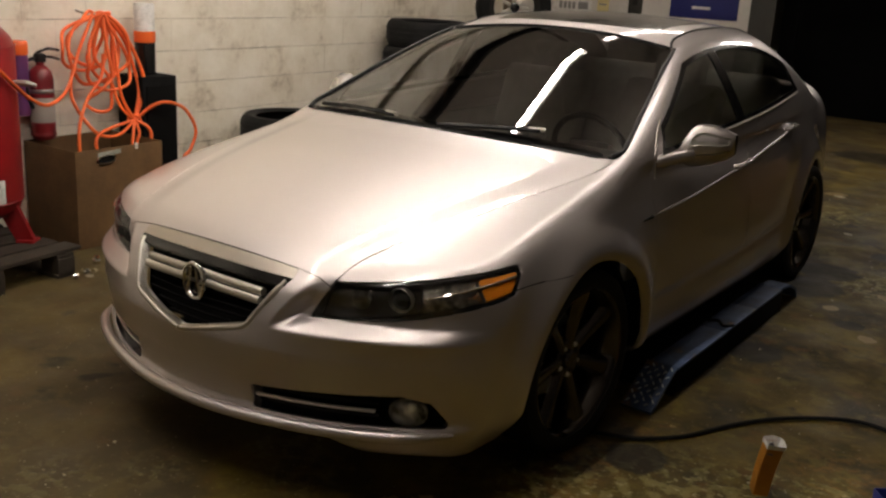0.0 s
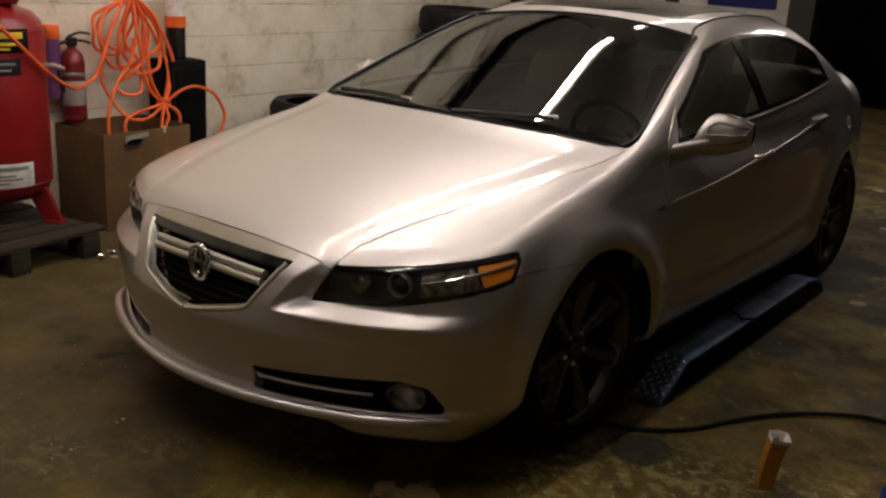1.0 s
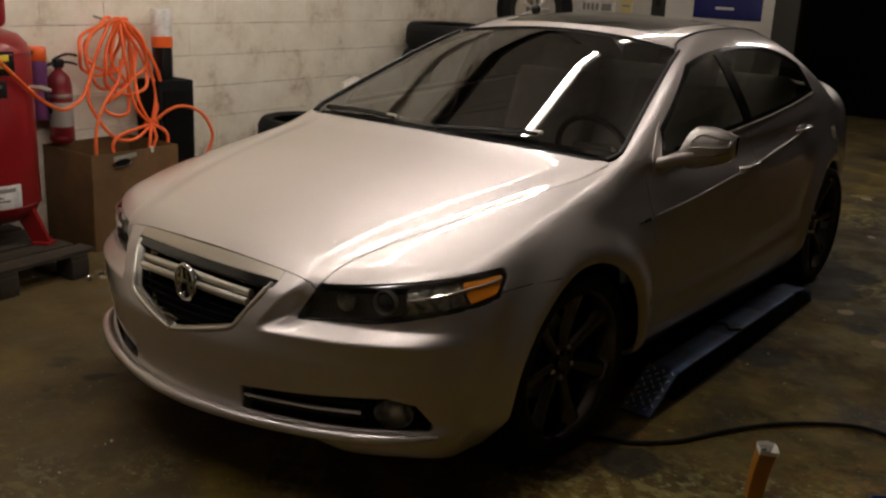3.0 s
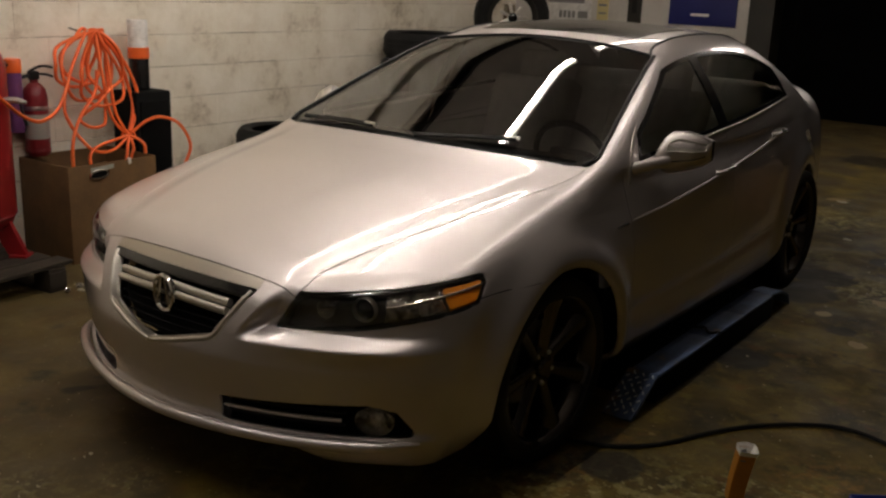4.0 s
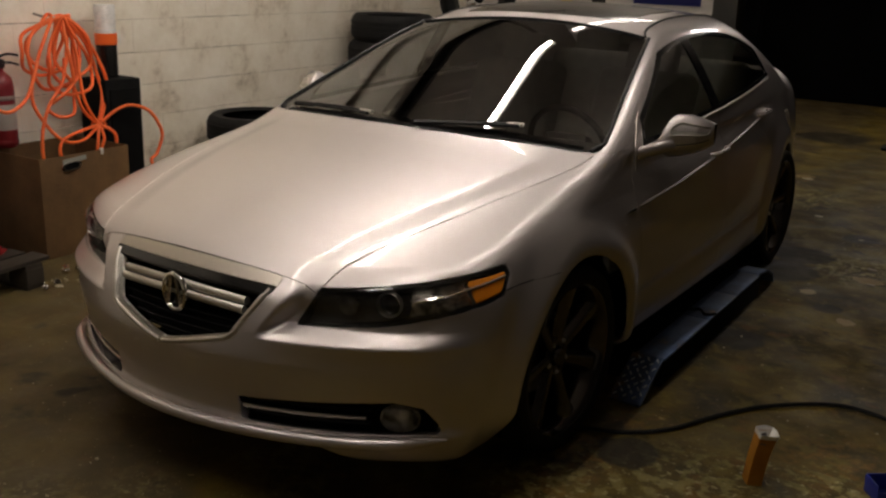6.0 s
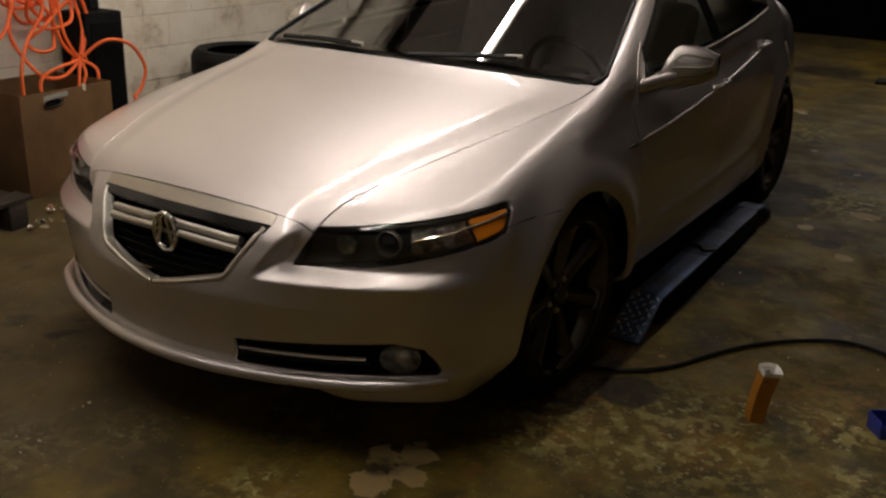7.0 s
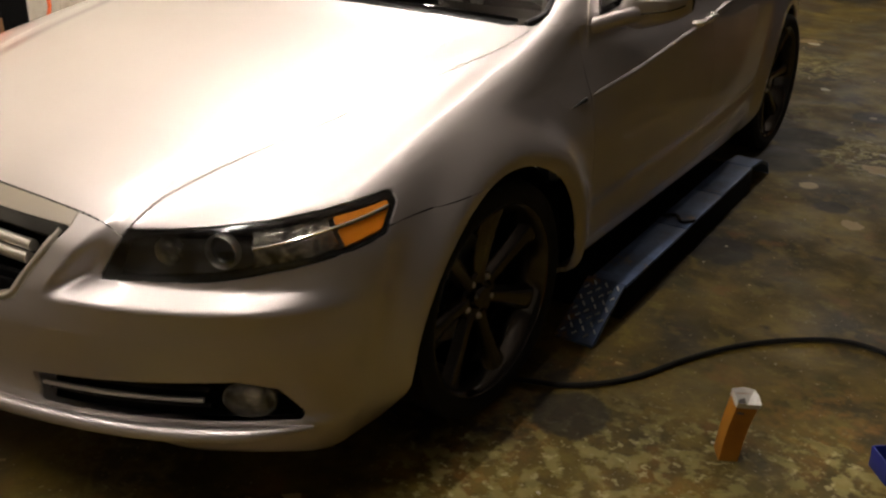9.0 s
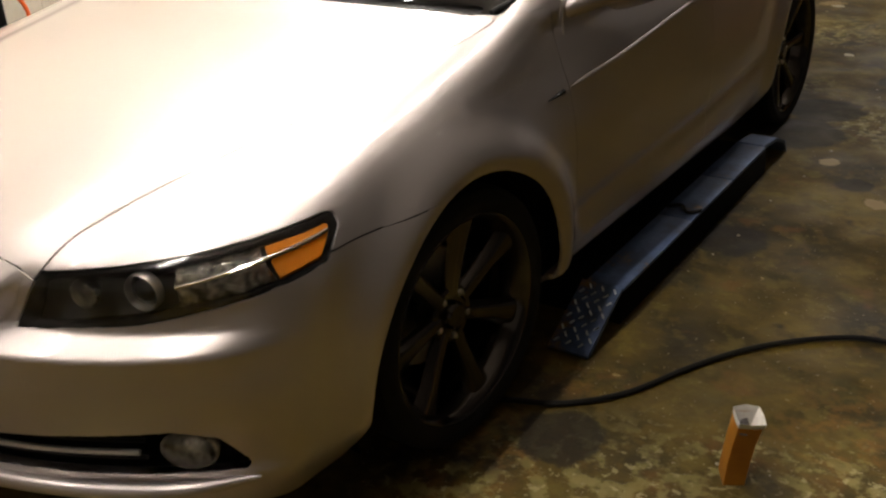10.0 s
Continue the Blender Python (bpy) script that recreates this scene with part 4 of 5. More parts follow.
    rr = node(m, "ShaderNodeMapRange", From_Min=0.3, From_Max=0.7, To_Min=0.46, To_Max=0.80)
    link(m, mid, "Fac", rr, "Value")
    link(m, rr, 0, bsdf(m), "Roughness")
    b1 = node(m, "ShaderNodeBump", Strength=0.35, Distance=0.006)
    link(m, chip, 0, b1, "Height")
    b2 = node(m, "ShaderNodeBump", Strength=0.25, Distance=0.004)
    link(m, specks, "Fac", b2, "Height")
    link(m, b1, 0, b2, "Normal")
    link(m, b2, 0, bsdf(m), "Normal")
    return m


FLOOR_MAT = floor_material()
BLOCK = mottled("painted_block", [(0.27, (0.30, 0.24, 0.16)), (0.36, (0.60, 0.52, 0.40)), (0.46, (0.76, 0.69, 0.56)), (0.62, (0.84, 0.78, 0.66))], 3.4, (0.5, 0.75), 0.9, 26, per_piece=0.03, world_space=True, detail=9)
JOINT = mottled("block_joint", [(0.42, (0.15, 0.11, 0.07)), (0.56, (0.66, 0.59, 0.47))], 4.5, (0.7, 0.9), 0.3, 40, world_space=True)
BOARD = mottled("white_board", [(0.3, (0.50, 0.47, 0.42)), (0.7, (0.66, 0.63, 0.58))], 1.5, (0.5, 0.7), 0.08, 30)
# tone of the unseen east wall, set by what the car's flank reflects
FLANK_TONE = mottled("flank_tone_wall", [(0.3, (0.045, 0.041, 0.034)), (0.7, (0.075, 0.068, 0.056))], 1.5, (0.6, 0.8), 0.08, 30)
# near black: the far room's darkness is put into this colour; also the beam
UNLIT_DARK = mottled("unlit_dark", [(0.3, (0.002, 0.002, 0.002)), (0.7, (0.005, 0.005, 0.005))], 2.0, (0.7, 0.9))
bsdf(UNLIT_DARK).inputs["Specular IOR Level"].default_value = 0.0
CEILING = mottled("old_ceiling", [(0.3, (0.17, 0.15, 0.13)), (0.7, (0.26, 0.23, 0.195))], 1.2, (0.8, 0.9), 0.2, 20)
GREY_STEEL = mottled("grey_painted_steel", [(0.3, (0.010, 0.009, 0.006)), (0.7, (0.022, 0.020, 0.014))], 3.0, (0.45, 0.65), 0.1)


def slab(name, size, at, material, label="", kind="structure"):
    ob = part(name, box(bmesh.new(), size, at), material, None, "", smooth=False)
    return tagged(ob, label, "", "", kind)


W, L = EX - WX, FARY - SY
slab("floor", (W + 0.4, L + 0.4, 0.2), ((EX + WX) / 2, (FARY + SY) / 2, -0.1), FLOOR_MAT, "stained dark concrete floor with peeling paint")
wall = slab("wall_west", (0.2, L, CEIL), (WX - 0.112, (FARY + SY) / 2, CEIL / 2), JOINT, "cream-painted concrete block wall")
# south and east walls are unseen; added to reflect in bumper and flank
slab("wall_south", (W, 0.2, CEIL), ((EX + WX) / 2, SY - 0.1, CEIL / 2), BOARD, "unseen end wall, pale to reflect in the bumper")
slab("wall_east", (0.2, L, CEIL), (EX + 0.1, (FARY + SY) / 2, CEIL / 2), FLANK_TONE, "unseen side wall, toned for the reflection in the car's flank")
slab("wall_far", (W, 0.2, CEIL), ((EX + WX) / 2, FARY + 0.1, CEIL / 2), UNLIT_DARK, "far wall, the unlit room's darkness put into its colour")
slab("wall_north", (-0.46 - WX, 0.15, CEIL), ((WX - 0.46) / 2, NY + 0.075, CEIL / 2), BOARD, "white-painted partition wall with posters")
slab("ceiling", (W + 0.4, L + 0.4, 0.2), ((EX + WX) / 2, (FARY + SY) / 2, CEIL + 0.1), CEILING, "old grey ceiling")
beam = slab("ceiling_beam", (0.13, L, 0.06), (-1.88, (FARY + SY) / 2, 3.0), UNLIT_DARK, "dark steel beam hung along the hall under the ceiling")
post = slab("post", (0.20, 0.20, CEIL), (-0.36, NY - 0.02, CEIL / 2), GREY_STEEL, "grey steel post at the end of the partition")
slab("door_track", (0.10, 0.10, CEIL), (-0.18, NY + 0.1, CEIL / 2), UNLIT_DARK, "door track beside the opening, darkness put into its colour")

# fluorescent fittings
def tube_light(x, y0, y1, z, power):
    n = max(1, round((y1 - y0) / 1.22))
    length = y1 - y0
    fit = thing("ceiling_light", "white fluorescent tube fitting, out of view under the ceiling", "ceiling light", (x, (y0 + y1) / 2, z))
    part("tray", box(bmesh.new(), (0.064, length, 0.045), (0, 0, 0.062), (0, 0, 0), 0.008), mat("white_enamel", (0.75, 0.74, 0.70), 0.4), fit)
    glow = bpy.data.materials.new("lit_tube")
    glow.use_nodes = True
    e = bsdf(glow)
    e.inputs["Base Color"].default_value = (0.9, 0.9, 0.9, 1)
    e.inputs["Emission Color"].default_value = (*TUBE_COLOR, 1)
    e.inputs["Emission Strength"].default_value = power
    part("tube", tube(bmesh.new(), [(0, -length / 2 + 0.02, 0), (0, length / 2 - 0.02, 0)], 0.019, 16), glow, fit, "lit white fluorescent tube")
    for s in (-1, 1):
        part("hanger", tube(bmesh.new(), [(0, s * length * 0.32, 0.09), (0, s * length * 0.32, CEIL - z)], 0.004, 8), STEEL, fit, "thin steel hanger rod")
        part("end_cap", box(bmesh.new(), (0.05, 0.03, 0.09), (0, s * (length / 2 - 0.005), 0.02), (0, 0, 0), 0.004), mat("cap_white", (0.7, 0.7, 0.68), 0.5), fit)
    return fit


for x, y0, y1, z, power in TUBES:
    tube_light(x, y0, y1, z, power)

# ---- things along the block wall ----
CARDBOARD = mottled("cardboard", [(0.3, (0.085, 0.042, 0.013)), (0.55, (0.14, 0.073, 0.024)), (0.75, (0.18, 0.10, 0.036))], 4.0, (0.75, 0.9), 0.12, 70)
RED_PAINT = mottled("red_enamel", [(0.3, (0.20, 0.007, 0.010)), (0.7, (0.30, 0.011, 0.013))], 3.0, (0.22, 0.4), 0.03, 50)
HOSE = mottled("orange_hose", [(0.3, (0.85, 0.12, 0.02)), (0.7, (0.95, 0.19, 0.04))], 6.0, (0.4, 0.55), 0.05)
WOOD = mottled("old_pallet_wood", [(0.3, (0.015, 0.010, 0.005)), (0.6, (0.028, 0.019, 0.010)), (0.75, (0.055, 0.038, 0.02))], 5.0, (0.75, 0.9), 0.3, 60, distort=1.5)
LABEL_WHITE = mottled("worn_white_label", [(0.3, (0.5, 0.48, 0.45)), (0.6, (0.75, 0.73, 0.69))], 20, (0.4, 0.6), 0.05)
YELLOW = mat("yellow_print", (0.75, 0.55, 0.04), 0.4)
PURPLE = mat("purple_plastic", (0.13, 0.04, 0.13), 0.35)
ORANGE_PLASTIC = mat("orange_plastic", (0.80, 0.13, 0.02), 0.4)
BLACK_CLOTH = mottled("black_carpet", [(0.3, (0.004, 0.004, 0.004)), (0.7, (0.010, 0.010, 0.010))], 12, (0.85, 0.95), 0.3)
bsdf(BLACK_CLOTH).inputs["Specular IOR Level"].default_value = 0.1
GREY_PRINT = mat("grey_print", (0.22, 0.21, 0.20), 0.6)

# air compressor on its pallet
comp = thing("air_compressor", "red upright air compressor tank standing on a wooden pallet", "air compressor", (-2.43, -0.35, 0.142))
prof = [(0.0, 0.10), (0.12, 0.105), (0.20, 0.125), (0.25, 0.165), (0.27, 0.22), (0.27, 0.96), (0.255, 1.01), (0.215, 1.055), (0.13, 1.085), (0.0, 1.095)]
tank = part("tank", lathe(bmesh.new(), prof, 64), RED_PAINT, comp)
for z in (0.21, 0.97):
    part("weld_seam", lathe(bmesh.new(), [(0.2695, z - 0.006), (0.2725, z), (0.2695, z + 0.006)], 64), RED_PAINT, tank)
for i in range(3):
    a = radians(35 + 120 * i)
    bm = prism(bmesh.new(), [(0.16, 0.16), (0.25, 0.20), (0.335, 0.012), (0.335, 0.0), (0.25, 0.0), (0.235, 0.02)], 0.03, pose(0, 0, 0, 0, 0, math.degrees(a)) @ Matrix(((1, 0, 0, 0), (0, 0, 1, -0.015), (0, 1, 0, 0), (0, 0, 0, 1))))
    leg = part("leg", bm, RED_PAINT, comp)
    part("foot", box(bmesh.new(), (0.09, 0.09, 0.012), (0.30 * math.cos(a), 0.30 * math.sin(a), 0.006), (0, 0, math.degrees(a)), 0.003), RED_PAINT, leg)
for z0, z1, a0, a1, m in ((0.872, 0.985, -52, 16, BLACK_GLOSS), (0.765, 0.845, -45, 5, BLACK_PLASTIC), (0.215, 0.335, -56, 13, LABEL_WHITE)):
    sticker = part("sticker", lathe(bmesh.new(), [(0.2705, z0), (0.2715, z0 + 0.002), (0.2715, z1 - 0.002), (0.2705, z1)], 16, None, a0, a1), m, tank, "printed label on the tank")
    rows = ((0.60, 0.85, 0.1, 0.9, YELLOW), (0.30, 0.42, 0.15, 0.8, YELLOW), (0.12, 0.2, 0.2, 0.7, YELLOW)) if m is BLACK_GLOSS else ((0.7, 0.85, 0.1, 0.9, GREY_PRINT), (0.45, 0.52, 0.1, 0.7, GREY_PRINT), (0.3, 0.36, 0.1, 0.8, GREY_PRINT), (0.14, 0.2, 0.1, 0.6, GREY_PRINT)) if m is LABEL_WHITE else ((0.6, 0.75, 0.5, 0.9, GREY_PRINT), (0.25, 0.35, 0.5, 0.8, GREY_PRINT))
    for u0, u1, v0, v1, ink in rows:
        part("print_bar", lathe(bmesh.new(), [(0.2718, z0 + (z1 - z0) * u0), (0.2728, z0 + (z1 - z0) * (u0 + 0.02)), (0.2728, z0 + (z1 - z0) * u1), (0.2718, z0 + (z1 - z0) * (u1 + 0.02))], 12, None, a0 + (a1 - a0) * v0, a0 + (a1 - a0) * v1), ink, sticker)
pump = part("pump_guard", box(bmesh.new(), (0.34, 0.30, 0.26), (0.0, 0.0, 1.22), (0, 0, -20), 0.05, 3), RED_PAINT, comp)
part("valve", tube(bmesh.new(), [(0.20, 0.16, 0.80), (0.26, 0.205, 0.80), (0.30, 0.235, 0.79)], [0.012, 0.016, 0.010], 8), STEEL, comp, "brass outlet valve")

pallet = thing("pallet", "weathered wooden pallet under the air compressor", "pallet", (-2.315, -0.58, 0.0), 6)
for i in range(6):
    part("deck_board", box(bmesh.new(), (0.118, 0.94 + 0.02 * (i % 3), 0.020), (-0.375 + 0.15 * i, 0.01 * (i % 2), 0.132), (0.4 * (i % 2), 0, 0.5 * (i % 3 - 1)), 0.003), WOOD, pallet)
for y in (-0.40, 0.0, 0.40):
    for x in (-0.375, 0.0, 0.375):
        part("block", box(bmesh.new(), (0.13, 0.10, 0.082), (x, y, 0.061), (0, 0, 0), 0.004), WOOD, pallet)
    part("runner", box(bmesh.new(), (0.87, 0.10, 0.020), (0, y, 0.010), (0, 0, 0), 0.003), WOOD, pallet)
    part("stringer", box(bmesh.new(), (0.87, 0.10, 0.020), (0, y, 0.1118), (0, 0, 0), 0.003), WOOD, pallet)

# small bright fittings left on the floor by the pallet
for x, y, r, tilt in ((-1.865, -0.125, 0.016, 80), (-1.885, -0.045, 0.017, 70), (-2.02, 0.10, 0.021, 20), (-1.99, 0.15, 0.015, 85)):
    cap = thing("chrome_fitting", "small bright chrome fitting lying on the floor", "fitting", (x, y, r * 0.98), 40 * r * 100)
    bm = lathe(bmesh.new(), [(0, -r), (r * 0.8, -r), (r, -r * 0.8), (r, r * 0.2), (r * 0.6, r * 0.45), (r * 0.6, r), (r * 0.4, r), (r * 0.4, -r * 0.6), (0, -r * 0.6)], 16, pose(0, 0, 0, tilt, 0, 0))
    part("sleeve", bm, CHROME, cap)

# cardboard box, open on top
carton_box = thing("cardboard_box", "open brown cardboard box with a hand hole, standing beside the compressor", "box", (-2.276, 0.174, 0.0), 2)
DX, DY, DZ = 0.462, 0.58, 0.545
for name, size, at in (("side", (0.007, DY, DZ), (-0.0035, DY / 2, DZ / 2)), ("side", (0.007, DY, DZ), (-DX + 0.0035, DY / 2, DZ / 2)), ("end", (DX - 0.014, 0.007, DZ), (-DX / 2, 0.0035, DZ / 2)), ("end", (DX - 0.014, 0.007, DZ), (-DX / 2, DY - 0.0035, DZ / 2)), ("bottom", (DX - 0.014, DY - 0.014, 0.007), (-DX / 2, DY / 2, 0.0045))):
    part(name, box(bmesh.new(), size, at, (0, 0, 0), 0.002), CARDBOARD, carton_box)
oval = [(0.055 * math.copysign(abs(math.cos(a)) ** 0.7, math.cos(a)), 0.020 * math.copysign(abs(math.sin(a)) ** 0.8, math.sin(a))) for a in np.linspace(0, 2 * math.pi, 28, endpoint=False)]
side_on = Matrix(((0, 0, 1, 0), (1, 0, 0, 0), (0, 1, 0, 0), (0, 0, 0, 1)))
# the side is not cut: a black oval gives the hole's darkness
hole = part("hand_hole", prism(bmesh.new(), oval, 0.004, pose(0.0, 0.19, 0.485, 4, 0, 0) @ side_on), MATT_BLACK, carton_box, "black oval for the darkness in the hand hole")
part("hole_flap", tube(bmesh.new(), [(0.007, 0.19 + 1.02 * x, 0.485 + 1.05 * y + 0.07 * x) for x, y in oval], 0.006, 6, closed=True), CHROME, carton_box, "silver tape round the hand hole")
part("hole_tape", box(bmesh.new(), (0.003, 0.15, 0.026), (0.003, 0.215, 0.516), (4, 0, 0), 0.001), mat("foil_tape", (0.62, 0.63, 0.58), 0.25, 0.6), carton_box, "shiny torn tape over the hand hole")
part("tape", box(bmesh.new(), (0.012, 0.02, 0.035), (-0.005, 0.40, DZ - 0.010), (0, 0, 0), 0.002), LABEL_WHITE, carton_box, "piece of clear tape on the rim")

# black carpeted cabinet with a spray bottle on top
cab = thing("speaker_cabinet", "black carpeted speaker cabinet standing against the wall", "speaker", (-2.615, 0.905, 0.0))
part("body", box(bmesh.new(), (0.24, 0.25, 0.885), (0, 0, 0.4425), (0, 0, 0), 0.012), BLACK_CLOTH, cab)
part("front_grille", box(bmesh.new(), (0.012, 0.20, 0.76), (0.124, 0, 0.45), (0, 0, 0), 0.004), MATT_BLACK, cab)
flask = thing("plastic_cylinder", "clear plastic cylinder with dark filling and an orange band", "container", (-2.62, 0.90, 0.886))
part("filling", lathe(bmesh.new(), [(0, 0), (0.058, 0), (0.060, 0.01), (0.060, 0.19), (0, 0.19)], 32), BLACK_GLOSS, flask, "dark filling")
part("band", lathe(bmesh.new(), [(0.060, 0.188), (0.063, 0.190), (0.063, 0.252), (0.060, 0.254), (0.0, 0.254)], 32), ORANGE_PLASTIC, flask, "orange band")
part("tube", lathe(bmesh.new(), [(0.059, 0.252), (0.059, 0.41), (0.055, 0.415), (0.0, 0.415)], 32), LABEL_WHITE, flask, "milky tube")

# fire extinguisher and a hanging purple tool
# shade behind the compressor is put into this darker red and the greyed label
SHADED_RED = mottled("shaded_red_enamel", [(0.3, (0.13, 0.006, 0.010)), (0.7, (0.19, 0.010, 0.014))], 5.0, (0.3, 0.5), 0.05, 50)
ext = thing("fire_extinguisher", "red fire extinguisher with a white label hanging on the wall", "fire extinguisher", (-2.672, 0.245, 0.552))
part("cylinder", lathe(bmesh.new(), [(0, 0), (0.055, 0.004), (0.064, 0.02), (0.066, 0.05), (0.066, 0.33), (0.058, 0.375), (0.036, 0.40), (0.022, 0.41), (0.022, 0.43), (0, 0.43)], 36), SHADED_RED, ext)
part("label", lathe(bmesh.new(), [(0.0662, 0.10), (0.067, 0.102), (0.067, 0.235), (0.0662, 0.237)], 24, None, -100, 60), mat("shaded_label", (0.36, 0.33, 0.29), 0.5), ext, "white label, greyed for the shade")
part("valve", box(bmesh.new(), (0.05, 0.05, 0.05), (0, 0, 0.45), (0, 0, 0), 0.01), BLACK_PLASTIC, ext, "black valve head")
part("lever", tube(bmesh.new(), spline([(0.0, -0.02, 0.475), (0.02, 0.04, 0.50), (0.03, 0.10, 0.49)], 5), 0.008, 6, flat=0.6), BLACK_PLASTIC, ext)
part("grip", tube(bmesh.new(), spline([(0.0, -0.02, 0.455), (0.02, 0.05, 0.455), (0.03, 0.10, 0.44)], 5), 0.008, 6, flat=0.6), BLACK_PLASTIC, ext)
part("nozzle_hose", tube(bmesh.new(), spline([(0.0, -0.03, 0.45), (0.0, -0.09, 0.42), (0.02, -0.10, 0.30), (0.03, -0.075, 0.18)], 6), 0.010, 8), BLACK_PLASTIC, ext)
part("wall_bracket", box(bmesh.new(), (0.02, 0.05, 0.30), (-0.074, 0, 0.22), (0, 0, 0), 0.003), STEEL, ext)
for z in (0.02, 0.26):
    part("strap", lathe(bmesh.new(), [(0.0663, z), (0.068, z + 0.003), (0.068, z + 0.02), (0.0663, z + 0.023)], 30), STEEL if z > 0.1 else SHADED_RED, ext)
can = thing("spray_gun_holder", "purple plastic holder with an orange top hung on the wall", "holder", (-2.695, 0.135, 0.69))
part("holder_body", lathe(bmesh.new(), [(0, 0), (0.045, 0.004), (0.048, 0.02), (0.048, 0.31), (0.046, 0.33), (0, 0.33)], 28), PURPLE, can)
part("cap", lathe(bmesh.new(), [(0.047, 0.33), (0.050, 0.335), (0.050, 0.395), (0.044, 0.405), (0, 0.405)], 28), ORANGE_PLASTIC, can, "orange top")
part("side_arm", tube(bmesh.new(), spline([(0.02, -0.04, 0.37), (0.02, -0.10, 0.40), (0.03, -0.14, 0.39)], 5), 0.016, 8), BLACK_PLASTIC, can)
part("bracket", box(bmesh.new(), (0.02, 0.04, 0.24), (-0.047, 0, 0.17), (0, 0, 0), 0.003), STEEL, can)

# orange air hose: a tangle hung from a wall hook, trailing into the box and across to the compressor
hose = thing("air_hose", "bright orange air hose hanging in tangled loops from a wall hook", "hose", (-2.62, 0.53, 1.22))
hook = part("hook", tube(bmesh.new(), spline([(-0.125, 0.0, 0.03), (-0.02, 0.0, 0.015), (0.03, 0.0, -0.01), (0.055, 0.0, 0.025)], 6), 0.007, 8), STEEL, hose, "steel wall hook")
R = 0.0100
KNOT = (0.12, 0.19, -0.58)
# closed loops hung over the hook: (across, height) round each loop, how far out it hangs
LOOPS = [
    (0.02, [(0.05, 0.03), (-0.05, -0.01), (-0.16, -0.07), (-0.21, -0.16), (-0.17, -0.25), (-0.07, -0.29), (0.04, -0.25), (0.11, -0.17), (0.09, -0.04)]),
    (0.05, [(0.06, 0.03), (-0.09, -0.04), (-0.18, -0.15), (-0.15, -0.30), (-0.04, -0.37), (0.09, -0.31), (0.15, -0.15), (0.11, -0.01)]),
    (0.08, [(0.03, 0.02), (-0.04, -0.13), (-0.09, -0.23), (-0.06, -0.34), (0.04, -0.40), (0.16, -0.37), (0.22, -0.28), (0.15, -0.17), (0.07, -0.05)]),
    (-0.02, [(0.04, 0.03), (-0.07, -0.03), (-0.12, -0.12), (-0.10, -0.22), (-0.01, -0.27), (0.07, -0.20), (0.09, -0.08)]),
    (0.00, [(0.06, 0.02), (0.01, -0.10), (0.00, -0.24), (0.06, -0.36), (0.14, -0.32), (0.16, -0.18), (0.12, -0.04)]),
    (0.10, [(0.05, 0.02), (0.03, -0.10), (0.04, -0.27), (0.08, -0.42), (0.03, -0.50), (-0.05, -0.51), (-0.09, -0.46), (-0.02, -0.38), (0.10, -0.31), (0.19, -0.24), (0.14, -0.08)]),
]
# single runs, each (out from the wall, across, height)
RUNS = [
    [(0.04, 0.08, 0.02), (0.07, 0.17, -0.08), (0.09, 0.26, -0.26), (0.10, 0.28, -0.39), (0.11, 0.23, -0.52), KNOT],
    [(0.05, 0.07, 0.02), (0.06, 0.18, -0.12), (0.06, 0.24, -0.28), (0.09, 0.25, -0.42), KNOT],
    [(0.03, 0.07, 0.02), (0.06, 0.11, -0.13), (0.09, 0.11, -0.31), (0.11, 0.12, -0.45), KNOT],
    [(0.05, 0.05, 0.01), (0.04, 0.01, -0.10), (0.05, -0.01, -0.22), (0.08, 0.06, -0.33), (0.10, 0.11, -0.49), KNOT],
    [(0.06, 0.04, -0.20), (0.09, 0.00, -0.32), (0.12, -0.11, -0.43), (0.16, -0.19, -0.54), (0.18, -0.22, -0.66), (0.18, -0.21, -0.86)],
    [(0.03, -0.14, -0.28), (0.05, -0.17, -0.42), (0.10, -0.13, -0.55), (0.15, -0.06, -0.64), (0.14, 0.07, -0.65), KNOT],
    [KNOT, (0.16, 0.29, -0.50), (0.19, 0.38, -0.48), (0.21, 0.49, -0.53), (0.22, 0.56, -0.66), (0.24, 0.50, -0.77), (0.27, 0.43, -0.80), (0.33, 0.41, -0.86), (0.36, 0.42, -1.02), (0.36, 0.45, -1.19)],
    [(0.06, -0.02, 0.01), (0.09, -0.13, -0.16), (0.13, -0.21, -0.30), (0.17, -0.29, -0.39), (0.24, -0.43, -0.43), (0.34, -0.58, -0.38), (0.45, -0.74, -0.28), (0.50, -0.92, -0.12), (0.47, -1.12, 0.06), (0.36, -1.32, 0.22)],
    [KNOT, (0.15, 0.16, -0.64), (0.16, 0.14, -0.72), (0.16, 0.12, -0.86)],
    [KNOT, (0.16, 0.24, -0.61), (0.18, 0.26, -0.66), (0.18, 0.24, -0.78)],
    [KNOT, (0.15, 0.20, -0.65), (0.15, 0.18, -0.71), (0.15, 0.17, -0.84)],
    [KNOT, (0.14, 0.05, -0.60), (0.15, -0.06, -0.63), (0.16, -0.10, -0.69), (0.16, -0.06, -0.80)],
]
for out, loop in LOOPS:
    pts = [(out + 0.035 * math.sin(2.3 * i + 40 * out), y, z) for i, (y, z) in enumerate(loop)]
    part("coil", tube(bmesh.new(), spline(pts, 8, closed=True), R, 10, closed=True), HOSE, hose)
for pts in RUNS:
    part("strand", tube(bmesh.new(), spline(pts, 8), R, 10), HOSE, hose)
